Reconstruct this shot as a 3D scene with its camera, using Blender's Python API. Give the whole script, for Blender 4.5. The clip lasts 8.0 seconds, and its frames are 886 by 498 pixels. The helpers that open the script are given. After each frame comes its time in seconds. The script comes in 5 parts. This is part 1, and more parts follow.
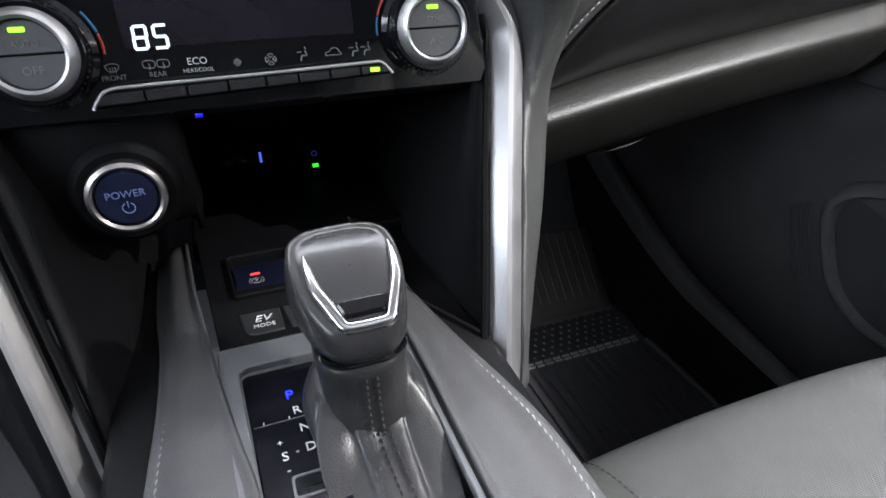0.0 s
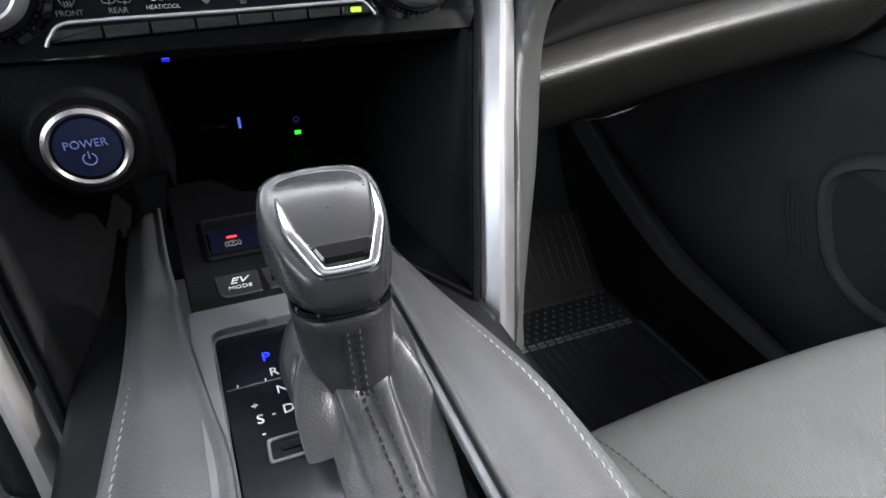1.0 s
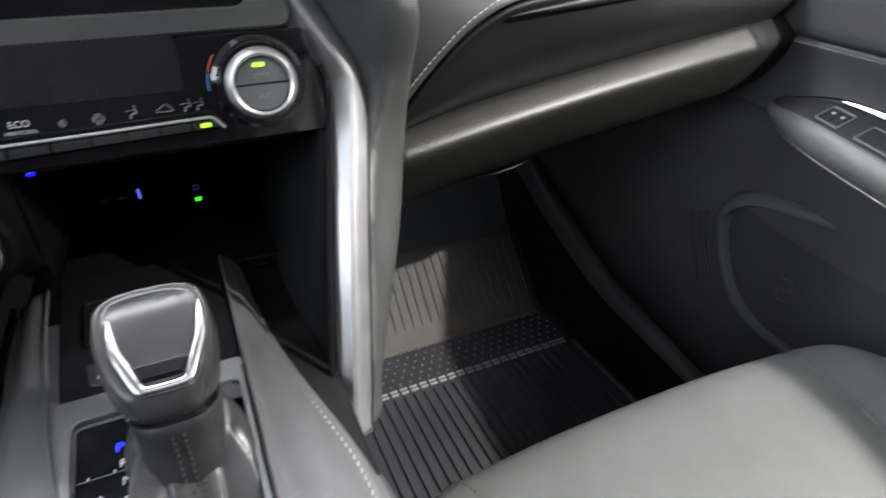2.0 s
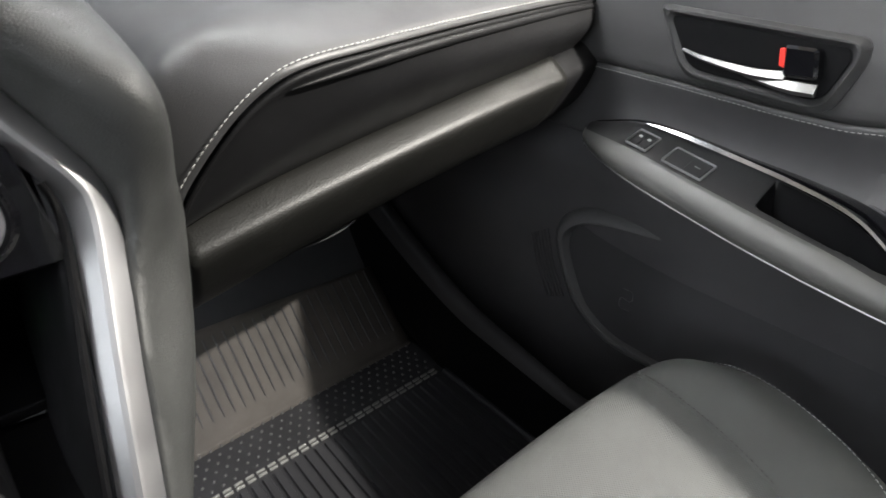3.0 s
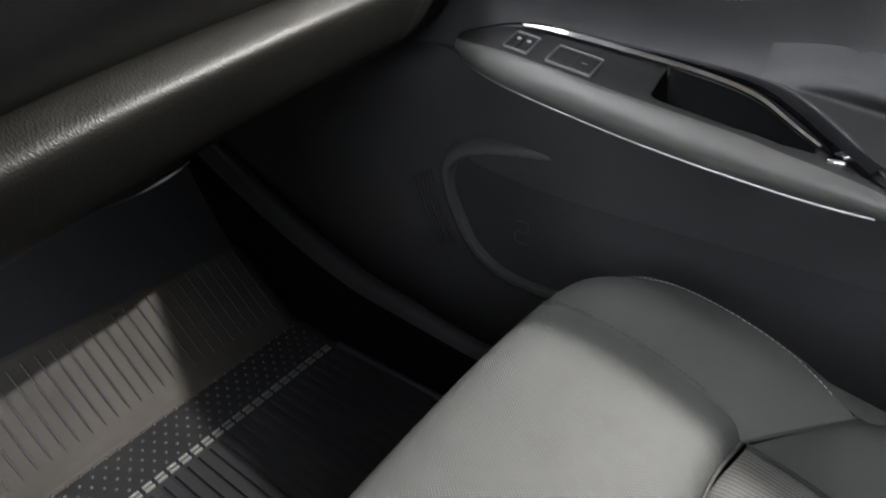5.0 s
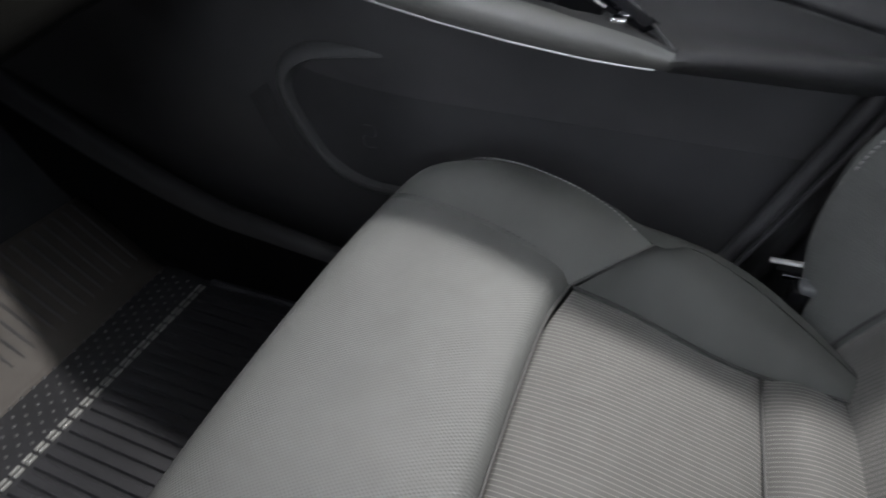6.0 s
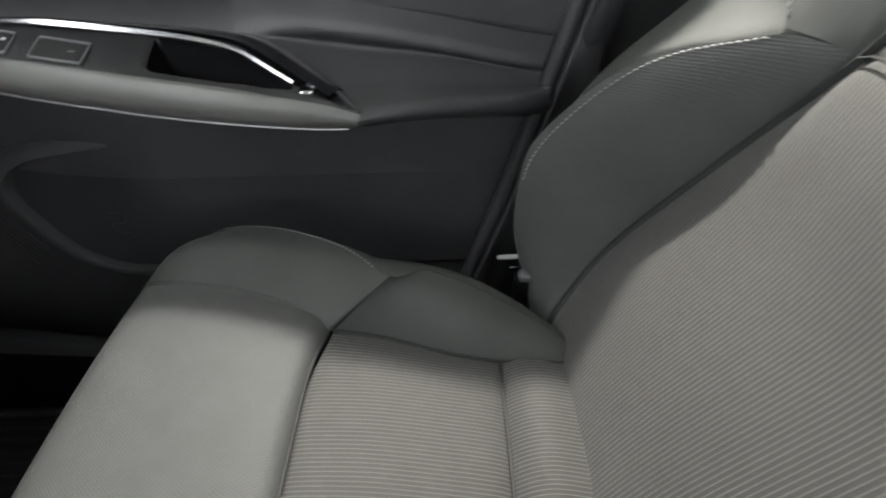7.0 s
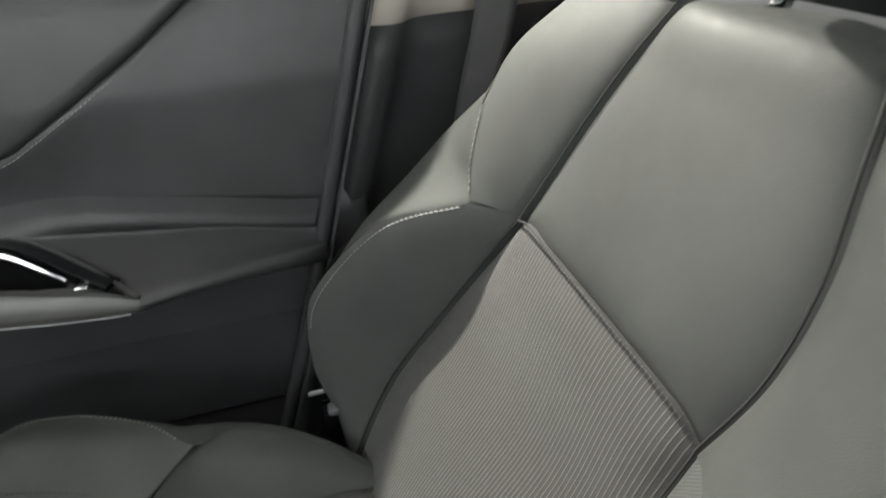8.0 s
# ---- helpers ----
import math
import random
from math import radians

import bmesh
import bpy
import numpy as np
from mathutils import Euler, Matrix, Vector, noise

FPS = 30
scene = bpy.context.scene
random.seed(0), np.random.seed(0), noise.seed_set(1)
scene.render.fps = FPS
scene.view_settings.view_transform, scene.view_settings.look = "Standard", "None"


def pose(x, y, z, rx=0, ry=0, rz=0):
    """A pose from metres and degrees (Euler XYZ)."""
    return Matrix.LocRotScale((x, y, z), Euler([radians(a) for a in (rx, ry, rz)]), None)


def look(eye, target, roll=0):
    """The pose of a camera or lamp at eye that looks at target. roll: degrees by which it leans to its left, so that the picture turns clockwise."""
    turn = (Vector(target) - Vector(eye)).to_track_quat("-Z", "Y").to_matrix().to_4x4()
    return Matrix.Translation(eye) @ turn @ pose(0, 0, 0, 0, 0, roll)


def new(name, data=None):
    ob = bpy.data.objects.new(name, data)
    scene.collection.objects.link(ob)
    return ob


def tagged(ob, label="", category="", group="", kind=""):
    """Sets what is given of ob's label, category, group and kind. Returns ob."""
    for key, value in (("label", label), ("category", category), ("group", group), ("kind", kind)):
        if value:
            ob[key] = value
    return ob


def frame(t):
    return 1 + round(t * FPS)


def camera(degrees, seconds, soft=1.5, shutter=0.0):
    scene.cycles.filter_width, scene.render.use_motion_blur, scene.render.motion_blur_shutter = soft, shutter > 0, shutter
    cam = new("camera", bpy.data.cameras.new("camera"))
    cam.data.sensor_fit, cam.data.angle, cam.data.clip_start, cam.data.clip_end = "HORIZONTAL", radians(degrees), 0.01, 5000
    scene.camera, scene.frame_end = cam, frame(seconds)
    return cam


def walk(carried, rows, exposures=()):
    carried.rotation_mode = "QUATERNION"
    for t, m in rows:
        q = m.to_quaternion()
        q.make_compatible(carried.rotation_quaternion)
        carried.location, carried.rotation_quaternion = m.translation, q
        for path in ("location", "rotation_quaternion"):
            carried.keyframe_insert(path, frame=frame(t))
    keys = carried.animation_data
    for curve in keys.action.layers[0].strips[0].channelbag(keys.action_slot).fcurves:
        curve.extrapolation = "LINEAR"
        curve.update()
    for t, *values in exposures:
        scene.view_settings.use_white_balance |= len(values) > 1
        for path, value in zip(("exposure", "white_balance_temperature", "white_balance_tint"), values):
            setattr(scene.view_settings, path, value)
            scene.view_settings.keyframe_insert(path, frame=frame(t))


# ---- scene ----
cam = camera(75.4, 8.0, 1.5, 0.3)
PATH = [
    (0, (-0.0195, 0.0436, 0.732), (0.5959, 1.6415, -0.301), 0.2),
    (0.5, (-0.0141, 0.046, 0.715), (0.615, 1.6331, -0.326), 0.1),
    (1, (-0.0157, 0.0492, 0.704), (0.6242, 1.626, -0.346), 0.2),
    (1.5, (-0.0115, 0.0426, 0.723), (0.6446, 1.6114, -0.329), 0.2),
    (2, (0.0496, 0.015, 0.764), (0.7655, 1.5623, -0.282), 0.3),
    (2.2, (0.0745, 0.0129, 0.771), (0.8452, 1.5384, -0.268), 0.1),
    (3.3, (0.1223, 0.0655, 0.795), (1.3082, 1.3213, -0.215), -1.4),
    (3.5, (0.1276, 0.0598, 0.803), (1.3434, 1.2968, -0.194), -1.9),
    (4, (0.1357, 0.0679, 0.81), (1.435, 1.2141, -0.189), -1.8),
    (4.5, (0.1474, 0.0896, 0.767), (1.4862, 1.1715, -0.252), -1.7),
    (4.7, (0.1556, 0.0987, 0.739), (1.4964, 1.1562, -0.302), -1.7),
    (5.8, (0.1579, 0.0521, 0.688), (1.4881, 0.7844, -0.613), -2.1),
    (6, (0.1551, 0.0453, 0.698), (1.5319, 0.6491, -0.621), -2.6),
    (6.5, (0.1628, 0.0101, 0.719), (1.6308, 0.3054, -0.608), -2.6),
    (7, (0.1537, -0.0311, 0.746), (1.6755, 0.0219, -0.55), -2.8),
    (7.5, (0.1457, -0.0885, 0.799), (1.6633, -0.2748, -0.49), -3.1),
    (8, (0.1271, -0.1084, 0.826), (1.7512, -0.5355, -0.26), -2.6),
]
walk(cam, [(t, look(eye, target, roll)) for t, eye, target, roll in PATH],
     exposures=((0.0, 0.35, 6200, 12), (2.0, 0.58, 6400, 11), (3.5, 0.2, 6750, 9), (4.5, 0.1, 6650, 9), (6.0, -0.02, 6350, 11),
                (6.5, -0.1, 6400, 11), (7.0, -0.05, 6650, 7), (7.5, 0.0, 6800, 5), (8.0, -0.1, 6800, 5)))

# ---- world and lights ----
world = bpy.data.worlds.new("world")
scene.world = world
world.use_nodes = True
wn = world.node_tree.nodes
sky = wn.new("ShaderNodeTexSky")
sky.sky_type, sky.sun_disc = "NISHITA", False
sky.sun_elevation, sky.sun_rotation = radians(50), radians(60)
wn["Background"].inputs[1].default_value = 0.15
pale = wn.new("ShaderNodeHueSaturation")
pale.inputs["Saturation"].default_value = 0.3
world.node_tree.links.new(sky.outputs[0], pale.inputs["Color"])
world.node_tree.links.new(pale.outputs[0], wn["Background"].inputs[0])


def area(name, eye, target, w, h, watts, colour):
    """A rectangular lamp at a window opening, or above the added roof opening."""
    d = bpy.data.lights.new(name, "AREA")
    d.shape, d.size, d.size_y, d.energy, d.color = "RECTANGLE", w, h, watts, colour
    ob = new(name, d)
    ob.matrix_world = look(eye, target)
    return ob


area("side_window_light", (0.78, -0.13, 1.14), (0.38, 0.14, 0.38), 0.014, 0.010, 24.0, (1.0, 0.97, 0.92))
area("side_window_light", (0.84, 0.34, 1.12), (0.40, 0.20, 0.45), 0.24, 0.05, 2.2, (1.0, 0.97, 0.92))
area("window_light", (-0.82, -0.10, 0.98), (0.45, 0.10, 0.55), 0.75, 0.30, 4.6, (0.88, 0.94, 1.0))
area("windscreen_light", (0.10, 0.53, 1.10), (0.14, 0.10, 0.50), 1.0, 0.10, 5.2, (0.94, 0.97, 1.0))
# unseen overhead fill, added to brighten the cabin from above
area("roof_fill_light", (0.10, -0.12, 1.20), (0.16, 0.02, 0.40), 0.60, 0.30, 0.7, (0.98, 0.98, 1.0))

# ---- materials ----


def mat(name, colour, rough=0.5, metal=0.0, grain=0.0, grain_size=600.0, vary=0.15, vary_size=9.0, coat=0.0, sheen=0.0, cells=False, spec=0.5):
    """A surface with a slow tint drift, uneven gloss and a fine grain relief, all at real size."""
    m = bpy.data.materials.new(name)
    m.use_nodes = True
    nt = m.node_tree
    n, l = nt.nodes, nt.links
    b = n["Principled BSDF"]
    b.inputs["Metallic"].default_value = metal
    b.inputs["Coat Weight"].default_value = coat
    b.inputs["Sheen Weight"].default_value = sheen
    b.inputs["Specular IOR Level"].default_value = spec
    tc = n.new("ShaderNodeTexCoord")
    big = n.new("ShaderNodeTexNoise")
    big.inputs["Scale"].default_value, big.inputs["Detail"].default_value = vary_size, 4
    l.new(tc.outputs["Object"], big.inputs["Vector"])
    ramp = n.new("ShaderNodeValToRGB")
    ramp.color_ramp.elements[0].position, ramp.color_ramp.elements[1].position = 0.3, 0.7
    ramp.color_ramp.elements[0].color = [c * (1 - vary) for c in colour] + [1]
    ramp.color_ramp.elements[1].color = [min(1, c * (1 + vary)) for c in colour] + [1]
    l.new(big.outputs[0], ramp.inputs[0])
    l.new(ramp.outputs[0], b.inputs["Base Color"])
    mid = n.new("ShaderNodeTexNoise")
    mid.inputs["Scale"].default_value, mid.inputs["Detail"].default_value = vary_size * 7, 5
    l.new(tc.outputs["Object"], mid.inputs["Vector"])
    mr = n.new("ShaderNodeMapRange")
    mr.inputs["To Min"].default_value, mr.inputs["To Max"].default_value = rough * 0.85, min(1, rough * 1.15)
    l.new(mid.outputs[0], mr.inputs[0])
    l.new(mr.outputs[0], b.inputs["Roughness"])
    if grain:
        g = n.new("ShaderNodeTexVoronoi" if cells else "ShaderNodeTexNoise")
        g.inputs["Scale"].default_value = grain_size
        l.new(tc.outputs["Object"], g.inputs["Vector"])
        bump = n.new("ShaderNodeBump")
        bump.inputs["Strength"].default_value, bump.inputs["Distance"].default_value = grain, 0.0006
        l.new(g.outputs[0], bump.inputs["Height"])
        l.new(bump.outputs[0], b.inputs["Normal"])
    return m


def glow(name, colour, strength):
    m = bpy.data.materials.new(name)
    m.use_nodes = True
    b = m.node_tree.nodes["Principled BSDF"]
    b.inputs["Base Color"].default_value = [c * 0.3 for c in colour] + [1]
    b.inputs["Emission Color"].default_value = [*colour, 1]
    b.inputs["Emission Strength"].default_value = strength
    return m


def striped(name, colour, line, pitch):
    """Woven cloth with fine raised pale lines along the seat's length."""
    m = mat(name, colour, 0.75, grain=0.35, grain_size=1500, vary=0.10, vary_size=14, sheen=0.15)
    nt = m.node_tree
    n, l = nt.nodes, nt.links
    b = n["Principled BSDF"]
    tc = n.new("ShaderNodeTexCoord")
    wob = n.new("ShaderNodeTexNoise")
    wob.inputs["Scale"].default_value = 40
    sep = n.new("ShaderNodeSeparateXYZ")
    l.new(tc.outputs["Object"], sep.inputs[0])
    l.new(tc.outputs["Object"], wob.inputs["Vector"])
    a = n.new("ShaderNodeMath")
    a.operation = "MULTIPLY_ADD"
    a.inputs[1].default_value = 1 / pitch
    l.new(sep.outputs["X"], a.inputs[0])
    w = n.new("ShaderNodeMath")
    w.operation, w.inputs[1].default_value = "MULTIPLY", 0.05
    l.new(wob.outputs[0], w.inputs[0])
    l.new(w.outputs[0], a.inputs[2])
    p = n.new("ShaderNodeMath")
    p.operation, p.inputs[1].default_value = "PINGPONG", 0.5
    l.new(a.outputs[0], p.inputs[0])
    r = n.new("ShaderNodeValToRGB")
    e = r.color_ramp.elements
    e[0].position, e[0].color = 0.0, (1, 1, 1, 1)
    e[1].position, e[1].color = 0.17, (0, 0, 0, 1)
    l.new(p.outputs[0], r.inputs[0])
    mix = n.new("ShaderNodeMix")
    mix.data_type = "RGBA"
    old = b.inputs["Base Color"].links[0].from_socket
    l.new(r.outputs[0], mix.inputs[0])
    l.new(old, mix.inputs[6])
    mix.inputs[7].default_value = (*line, 1)
    l.new(mix.outputs[2], b.inputs["Base Color"])
    # a faint round stain high on the backrest
    far = n.new("ShaderNodeVectorMath")
    far.operation = "DISTANCE"
    far.inputs[1].default_value = (0.444, -0.229, 0.552)
    l.new(tc.outputs["Object"], far.inputs[0])
    spot = n.new("ShaderNodeMapRange")
    spot.inputs["From Min"].default_value, spot.inputs["From Max"].default_value = 0.004, 0.014
    spot.inputs["To Min"].default_value, spot.inputs["To Max"].default_value = 0.35, 0.0
    l.new(far.outputs["Value"], spot.inputs[0])
    soil = n.new("ShaderNodeMix")
    soil.data_type = "RGBA"
    l.new(spot.outputs[0], soil.inputs[0])
    l.new(mix.outputs[2], soil.inputs[6])
    soil.inputs[7].default_value = (0.02, 0.018, 0.015, 1)
    l.new(soil.outputs[2], b.inputs["Base Color"])
    bump = b.inputs["Normal"].links[0].from_node
    b2 = n.new("ShaderNodeBump")
    b2.inputs["Strength"].default_value, b2.inputs["Distance"].default_value = 0.4, 0.0007
    l.new(r.outputs[0], b2.inputs["Height"])
    l.new(bump.outputs[0], b2.inputs["Normal"])
    l.new(b2.outputs[0], b.inputs["Normal"])
    return m


def woven(m, pitch, strength):
    """Adds a fine twill relief to a surface."""
    n, l = m.node_tree.nodes, m.node_tree.links
    b = n["Principled BSDF"]
    tc, sep = n.new("ShaderNodeTexCoord"), n.new("ShaderNodeSeparateXYZ")
    l.new(tc.outputs["Object"], sep.inputs[0])
    run = n.new("ShaderNodeMath")
    run.operation = "SUBTRACT"
    l.new(sep.outputs["Y"], run.inputs[0])
    l.new(sep.outputs["Z"], run.inputs[1])
    waves = []
    for out, k in ((sep.outputs["X"], 1.0), (run.outputs[0], 0.8)):
        a, w = n.new("ShaderNodeMath"), n.new("ShaderNodeMath")
        a.operation, w.operation = "MULTIPLY", "SINE"
        a.inputs[1].default_value = 2 * math.pi * k / pitch
        l.new(out, a.inputs[0])
        l.new(a.outputs[0], w.inputs[0])
        waves.append(w)
    p = n.new("ShaderNodeMath")
    p.operation = "MULTIPLY"
    l.new(waves[0].outputs[0], p.inputs[0])
    l.new(waves[1].outputs[0], p.inputs[1])
    bump = n.new("ShaderNodeBump")
    bump.inputs["Strength"].default_value, bump.inputs["Distance"].default_value = strength, 0.0004
    l.new(p.outputs[0], bump.inputs["Height"])
    l.new(b.inputs["Normal"].links[0].from_socket, bump.inputs["Normal"])
    l.new(bump.outputs[0], b.inputs["Normal"])
    return m


LEATHER = mat("black_leather", (0.038, 0.038, 0.040), 0.42, grain=0.14, grain_size=1100, cells=True, vary=0.25)
PAD = mat("soft_dash_skin", (0.034, 0.034, 0.035), 0.44, grain=0.14, grain_size=1200, cells=True, vary=0.2)
PLASTIC = mat("dark_grained_plastic", (0.038, 0.038, 0.040), 0.46, grain=0.22, grain_size=1000, cells=True, vary=0.25)
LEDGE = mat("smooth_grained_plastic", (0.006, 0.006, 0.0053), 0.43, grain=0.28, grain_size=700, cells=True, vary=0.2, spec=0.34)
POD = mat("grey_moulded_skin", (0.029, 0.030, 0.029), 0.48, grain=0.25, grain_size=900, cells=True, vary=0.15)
SATIN = mat("satin_grey_plastic", (0.070, 0.073, 0.077), 0.42, grain=0.15, grain_size=1500)
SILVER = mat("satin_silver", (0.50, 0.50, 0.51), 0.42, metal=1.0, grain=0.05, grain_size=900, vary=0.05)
CHROME = mat("bright_chrome", (0.85, 0.86, 0.88), 0.08, metal=1.0, vary=0.03)
DARKCHROME = mat("dark_chrome", (0.18, 0.18, 0.19), 0.12, metal=1.0, vary=0.05)
GLOSS = mat("gloss_black", (0.004, 0.004, 0.005), 0.06, vary=0.1, coat=0.5)
# base pulled near zero, so cubby and start panel look shaded
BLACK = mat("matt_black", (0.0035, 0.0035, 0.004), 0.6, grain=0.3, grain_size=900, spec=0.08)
RUBBER = mat("black_rubber", (0.036, 0.036, 0.039), 0.36, grain=0.3, grain_size=700)
MATGREY = mat("dusty_rubber", (0.058, 0.051, 0.045), 0.7, grain=0.4, grain_size=700, vary=0.25)
CARPET = mat("black_carpet", (0.028, 0.028, 0.031), 0.95, grain=1.0, grain_size=700, sheen=0.2)
SEATSKIN = mat("grey_leatherette", (0.041, 0.043, 0.041), 0.60, grain=0.12, grain_size=1500, cells=True, vary=0.12, vary_size=14, spec=0.25)
SEATTWILL = woven(mat("grey_twill_leatherette", (0.050, 0.052, 0.051), 0.60, grain=0.10, grain_size=1500, cells=True, vary=0.10, vary_size=14, spec=0.22), 0.0026, 0.28)
SEATCLOTH = striped("striped_seat_cloth", (0.020, 0.0196, 0.0185), (0.074, 0.074, 0.067), 0.0035)
THREAD = mat("pale_thread", (0.30, 0.30, 0.29), 0.7, vary=0.2, vary_size=60)
DARKTHREAD = mat("black_thread", (0.012, 0.012, 0.012), 0.7, vary=0.2, vary_size=60)
ARMSKIN = mat("armrest_skin", (0.080, 0.080, 0.077), 0.36, grain=0.12, grain_size=1100, cells=True, vary=0.15)
KNOBSKIN = mat("polished_black_leather", (0.017, 0.017, 0.018), 0.36, grain=0.14, grain_size=900, cells=True, vary=0.2, spec=0.5)
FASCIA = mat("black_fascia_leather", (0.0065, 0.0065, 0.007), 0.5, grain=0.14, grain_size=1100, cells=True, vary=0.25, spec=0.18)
KNOBTOP = mat("glossy_knob_leather", (0.024, 0.024, 0.025), 0.24, grain=0.05, grain_size=900, cells=True, vary=0.2)
RIMSKIN = mat("lit_rim_plastic", (0.085, 0.085, 0.088), 0.32, grain=0.03, grain_size=900, cells=True, vary=0.08)
PLATE = mat("black_switch_plate", (0.014, 0.014, 0.015), 0.48, grain=0.15, grain_size=1300, cells=True, vary=0.2, spec=0.35)
LEVERMETAL = mat("polished_lever_metal", (0.22, 0.22, 0.22), 0.34, metal=1.0, vary=0.08, vary_size=20)
STRIPMETAL = mat("polished_strip_metal", (0.34, 0.34, 0.35), 0.16, metal=1.0, vary=0.05)
OUTLINE = mat("grey_switch_frame", (0.16, 0.16, 0.165), 0.4, vary=0.1)
CONSOLEPAD = mat("soft_console_leather", (0.042, 0.042, 0.043), 0.50, grain=0.2, grain_size=900, cells=True, vary=0.2, spec=0.38)
TRIMLIT = mat("lit_satin_silver", (0.80, 0.78, 0.76), 0.36, metal=1.0, vary=0.06)
# near-black skin for trim that lies in shade
SHADETRIM = mat("shaded_trim_skin", (0.0055, 0.0055, 0.006), 0.5, grain=0.18, grain_size=1000, cells=True, vary=0.2, spec=0.10)
DOORSKIN = mat("grained_door_plastic", (0.058, 0.057, 0.061), 0.42, grain=0.2, grain_size=900, cells=True, vary=0.15)
SEATTHREAD = mat("light_grey_thread", (0.20, 0.20, 0.195), 0.7, vary=0.2, vary_size=60)
SMOKED = mat("smoked_panel", (0.004, 0.004, 0.006), 0.15, vary=0.15, spec=0.3)
POCKET = mat("shaded_pocket_plastic", (0.036, 0.036, 0.039), 0.42, grain=0.2, grain_size=900, cells=True, vary=0.2)
DOORPAD = mat("soft_door_skin", (0.040, 0.040, 0.041), 0.42, grain=0.14, grain_size=1200, cells=True, vary=0.2)
BAND = mat("bright_band_metal", (0.42, 0.42, 0.43), 0.2, metal=1.0, vary=0.05)
NAVY = mat("navy_switch_face", (0.003, 0.004, 0.013), 0.35, vary=0.15)
KEYBLACK = mat("black_button", (0.016, 0.016, 0.017), 0.3, vary=0.1)
BEIGE = mat("beige_cloth", (0.62, 0.56, 0.50), 0.9, grain=0.4, grain_size=900, vary=0.05)
BELT = mat("belt_webbing", (0.05, 0.05, 0.05), 0.6, grain=0.5, grain_size=1200)
RED = mat("red_plastic", (0.75, 0.03, 0.02), 0.4, vary=0.05)
BUTTONBLUE = mat("blue_button_face", (0.005, 0.0075, 0.024), 0.35, vary=0.1)
PRINT = mat("white_print", (0.45, 0.45, 0.45), 0.6, vary=0.03)
DIMPRINT = mat("grey_print", (0.15, 0.15, 0.15), 0.6, vary=0.03)
WHITEGLOW = glow("lit_digits", (0.75, 0.88, 1.0), 1.6)
GREENGLOW = glow("green_lamp", (0.35, 1.0, 0.03), 1.6)
BLUEGLOW = glow("blue_lamp", (0.008, 0.016, 1.0), 3.5)
DEEPBLUE = glow("deep_blue_lamp", (0.01, 0.01, 1.0), 0.8)
DIMBLUE = glow("dim_blue_lamp", (0.06, 0.08, 0.5), 0.15)
REDGLOW = glow("red_lamp", (1.0, 0.05, 0.05), 1.5)
POWERPRINT = glow("lit_print", (0.18, 0.24, 0.55), 0.25)
SILLSKIN = mat("lit_sill_plastic", (0.060, 0.060, 0.064), 0.40, grain=0.04, grain_size=500, vary=0.12)
REDMARK = mat("red_print", (0.45, 0.05, 0.04), 0.6)
BLUEMARK = mat("blue_print", (0.03, 0.16, 0.35), 0.6)

# ---- shape helpers ----


def cr(points, n):
    """n points evenly along a smooth curve through the given ones."""
    p = np.array(points, float)
    if len(p) == 2:
        return p[0] + (p[1] - p[0]) * np.linspace(0, 1, n)[:, None]
    q = np.vstack([2 * p[0] - p[1], p, 2 * p[-1] - p[-2]])
    out = []
    for i in range(len(p) - 1):
        a, b, c, d = q[i:i + 4]
        for t in np.linspace(0, 1, 12, endpoint=False):
            out.append(0.5 * (2 * b + (c - a) * t + (2 * a - 5 * b + 4 * c - d) * t * t + (3 * b - a - 3 * c + d) * t ** 3))
    out.append(p[-1])
    out = np.array(out)
    s = np.concatenate([[0], np.cumsum(np.linalg.norm(np.diff(out, axis=0), axis=1))])
    return np.stack([np.interp(np.linspace(0, s[-1], n), s, out[:, k]) for k in range(3)], 1)


def loft(curves, n=40, m=24):
    """A grid of points through a list of curves."""
    rows = [cr(c, n) for c in curves]
    cols = [cr([r[i] for r in rows], m) for i in range(n)]
    return np.array(cols)


def puff(g, depth, ends=(1, 1, 1, 1), power=6, flip=1, way=None):
    """Tucks the borders of a grid under by depth, so that neighbours meet in a soft seam; ends switches each border."""
    du, dv = np.gradient(g, axis=0), np.gradient(g, axis=1)
    nrm = np.cross(du, dv)
    nrm /= np.linalg.norm(nrm, axis=2)[:, :, None] + 1e-12
    if way is not None:
        nrm, flip = np.zeros_like(g) + np.array(way, float) / np.linalg.norm(way), 1
    u, v = np.linspace(-1, 1, g.shape[0])[:, None], np.linspace(-1, 1, g.shape[1])[None]
    def edge(t, lo, hi):
        return np.where(t < 0, lo, hi) * np.abs(t) ** power
    k = np.maximum(edge(u, ends[0], ends[1]) + 0 * v, edge(v, ends[2], ends[3]) + 0 * u)
    return g - nrm * (flip * depth * k)[:, :, None]


def along(g, v, lift, flip=1, first=0, last=None):
    """The line of a grid's column v, raised off its surface."""
    du, dv = np.gradient(g, axis=0), np.gradient(g, axis=1)
    nrm = np.cross(du, dv)
    nrm /= np.linalg.norm(nrm, axis=2)[:, :, None] + 1e-12
    return [tuple(p) for p in (g[:, v] + nrm[:, v] * lift * flip)[first:last]]


def sheet(g, bm=None):
    """A mesh from a grid of points."""
    bm = bm or bmesh.new()
    vs = [[bm.verts.new(p) for p in row] for row in g]
    for a, b in zip(vs, vs[1:]):
        for i in range(len(a) - 1):
            bm.faces.new((a[i], b[i], b[i + 1], a[i + 1]))
    return bm


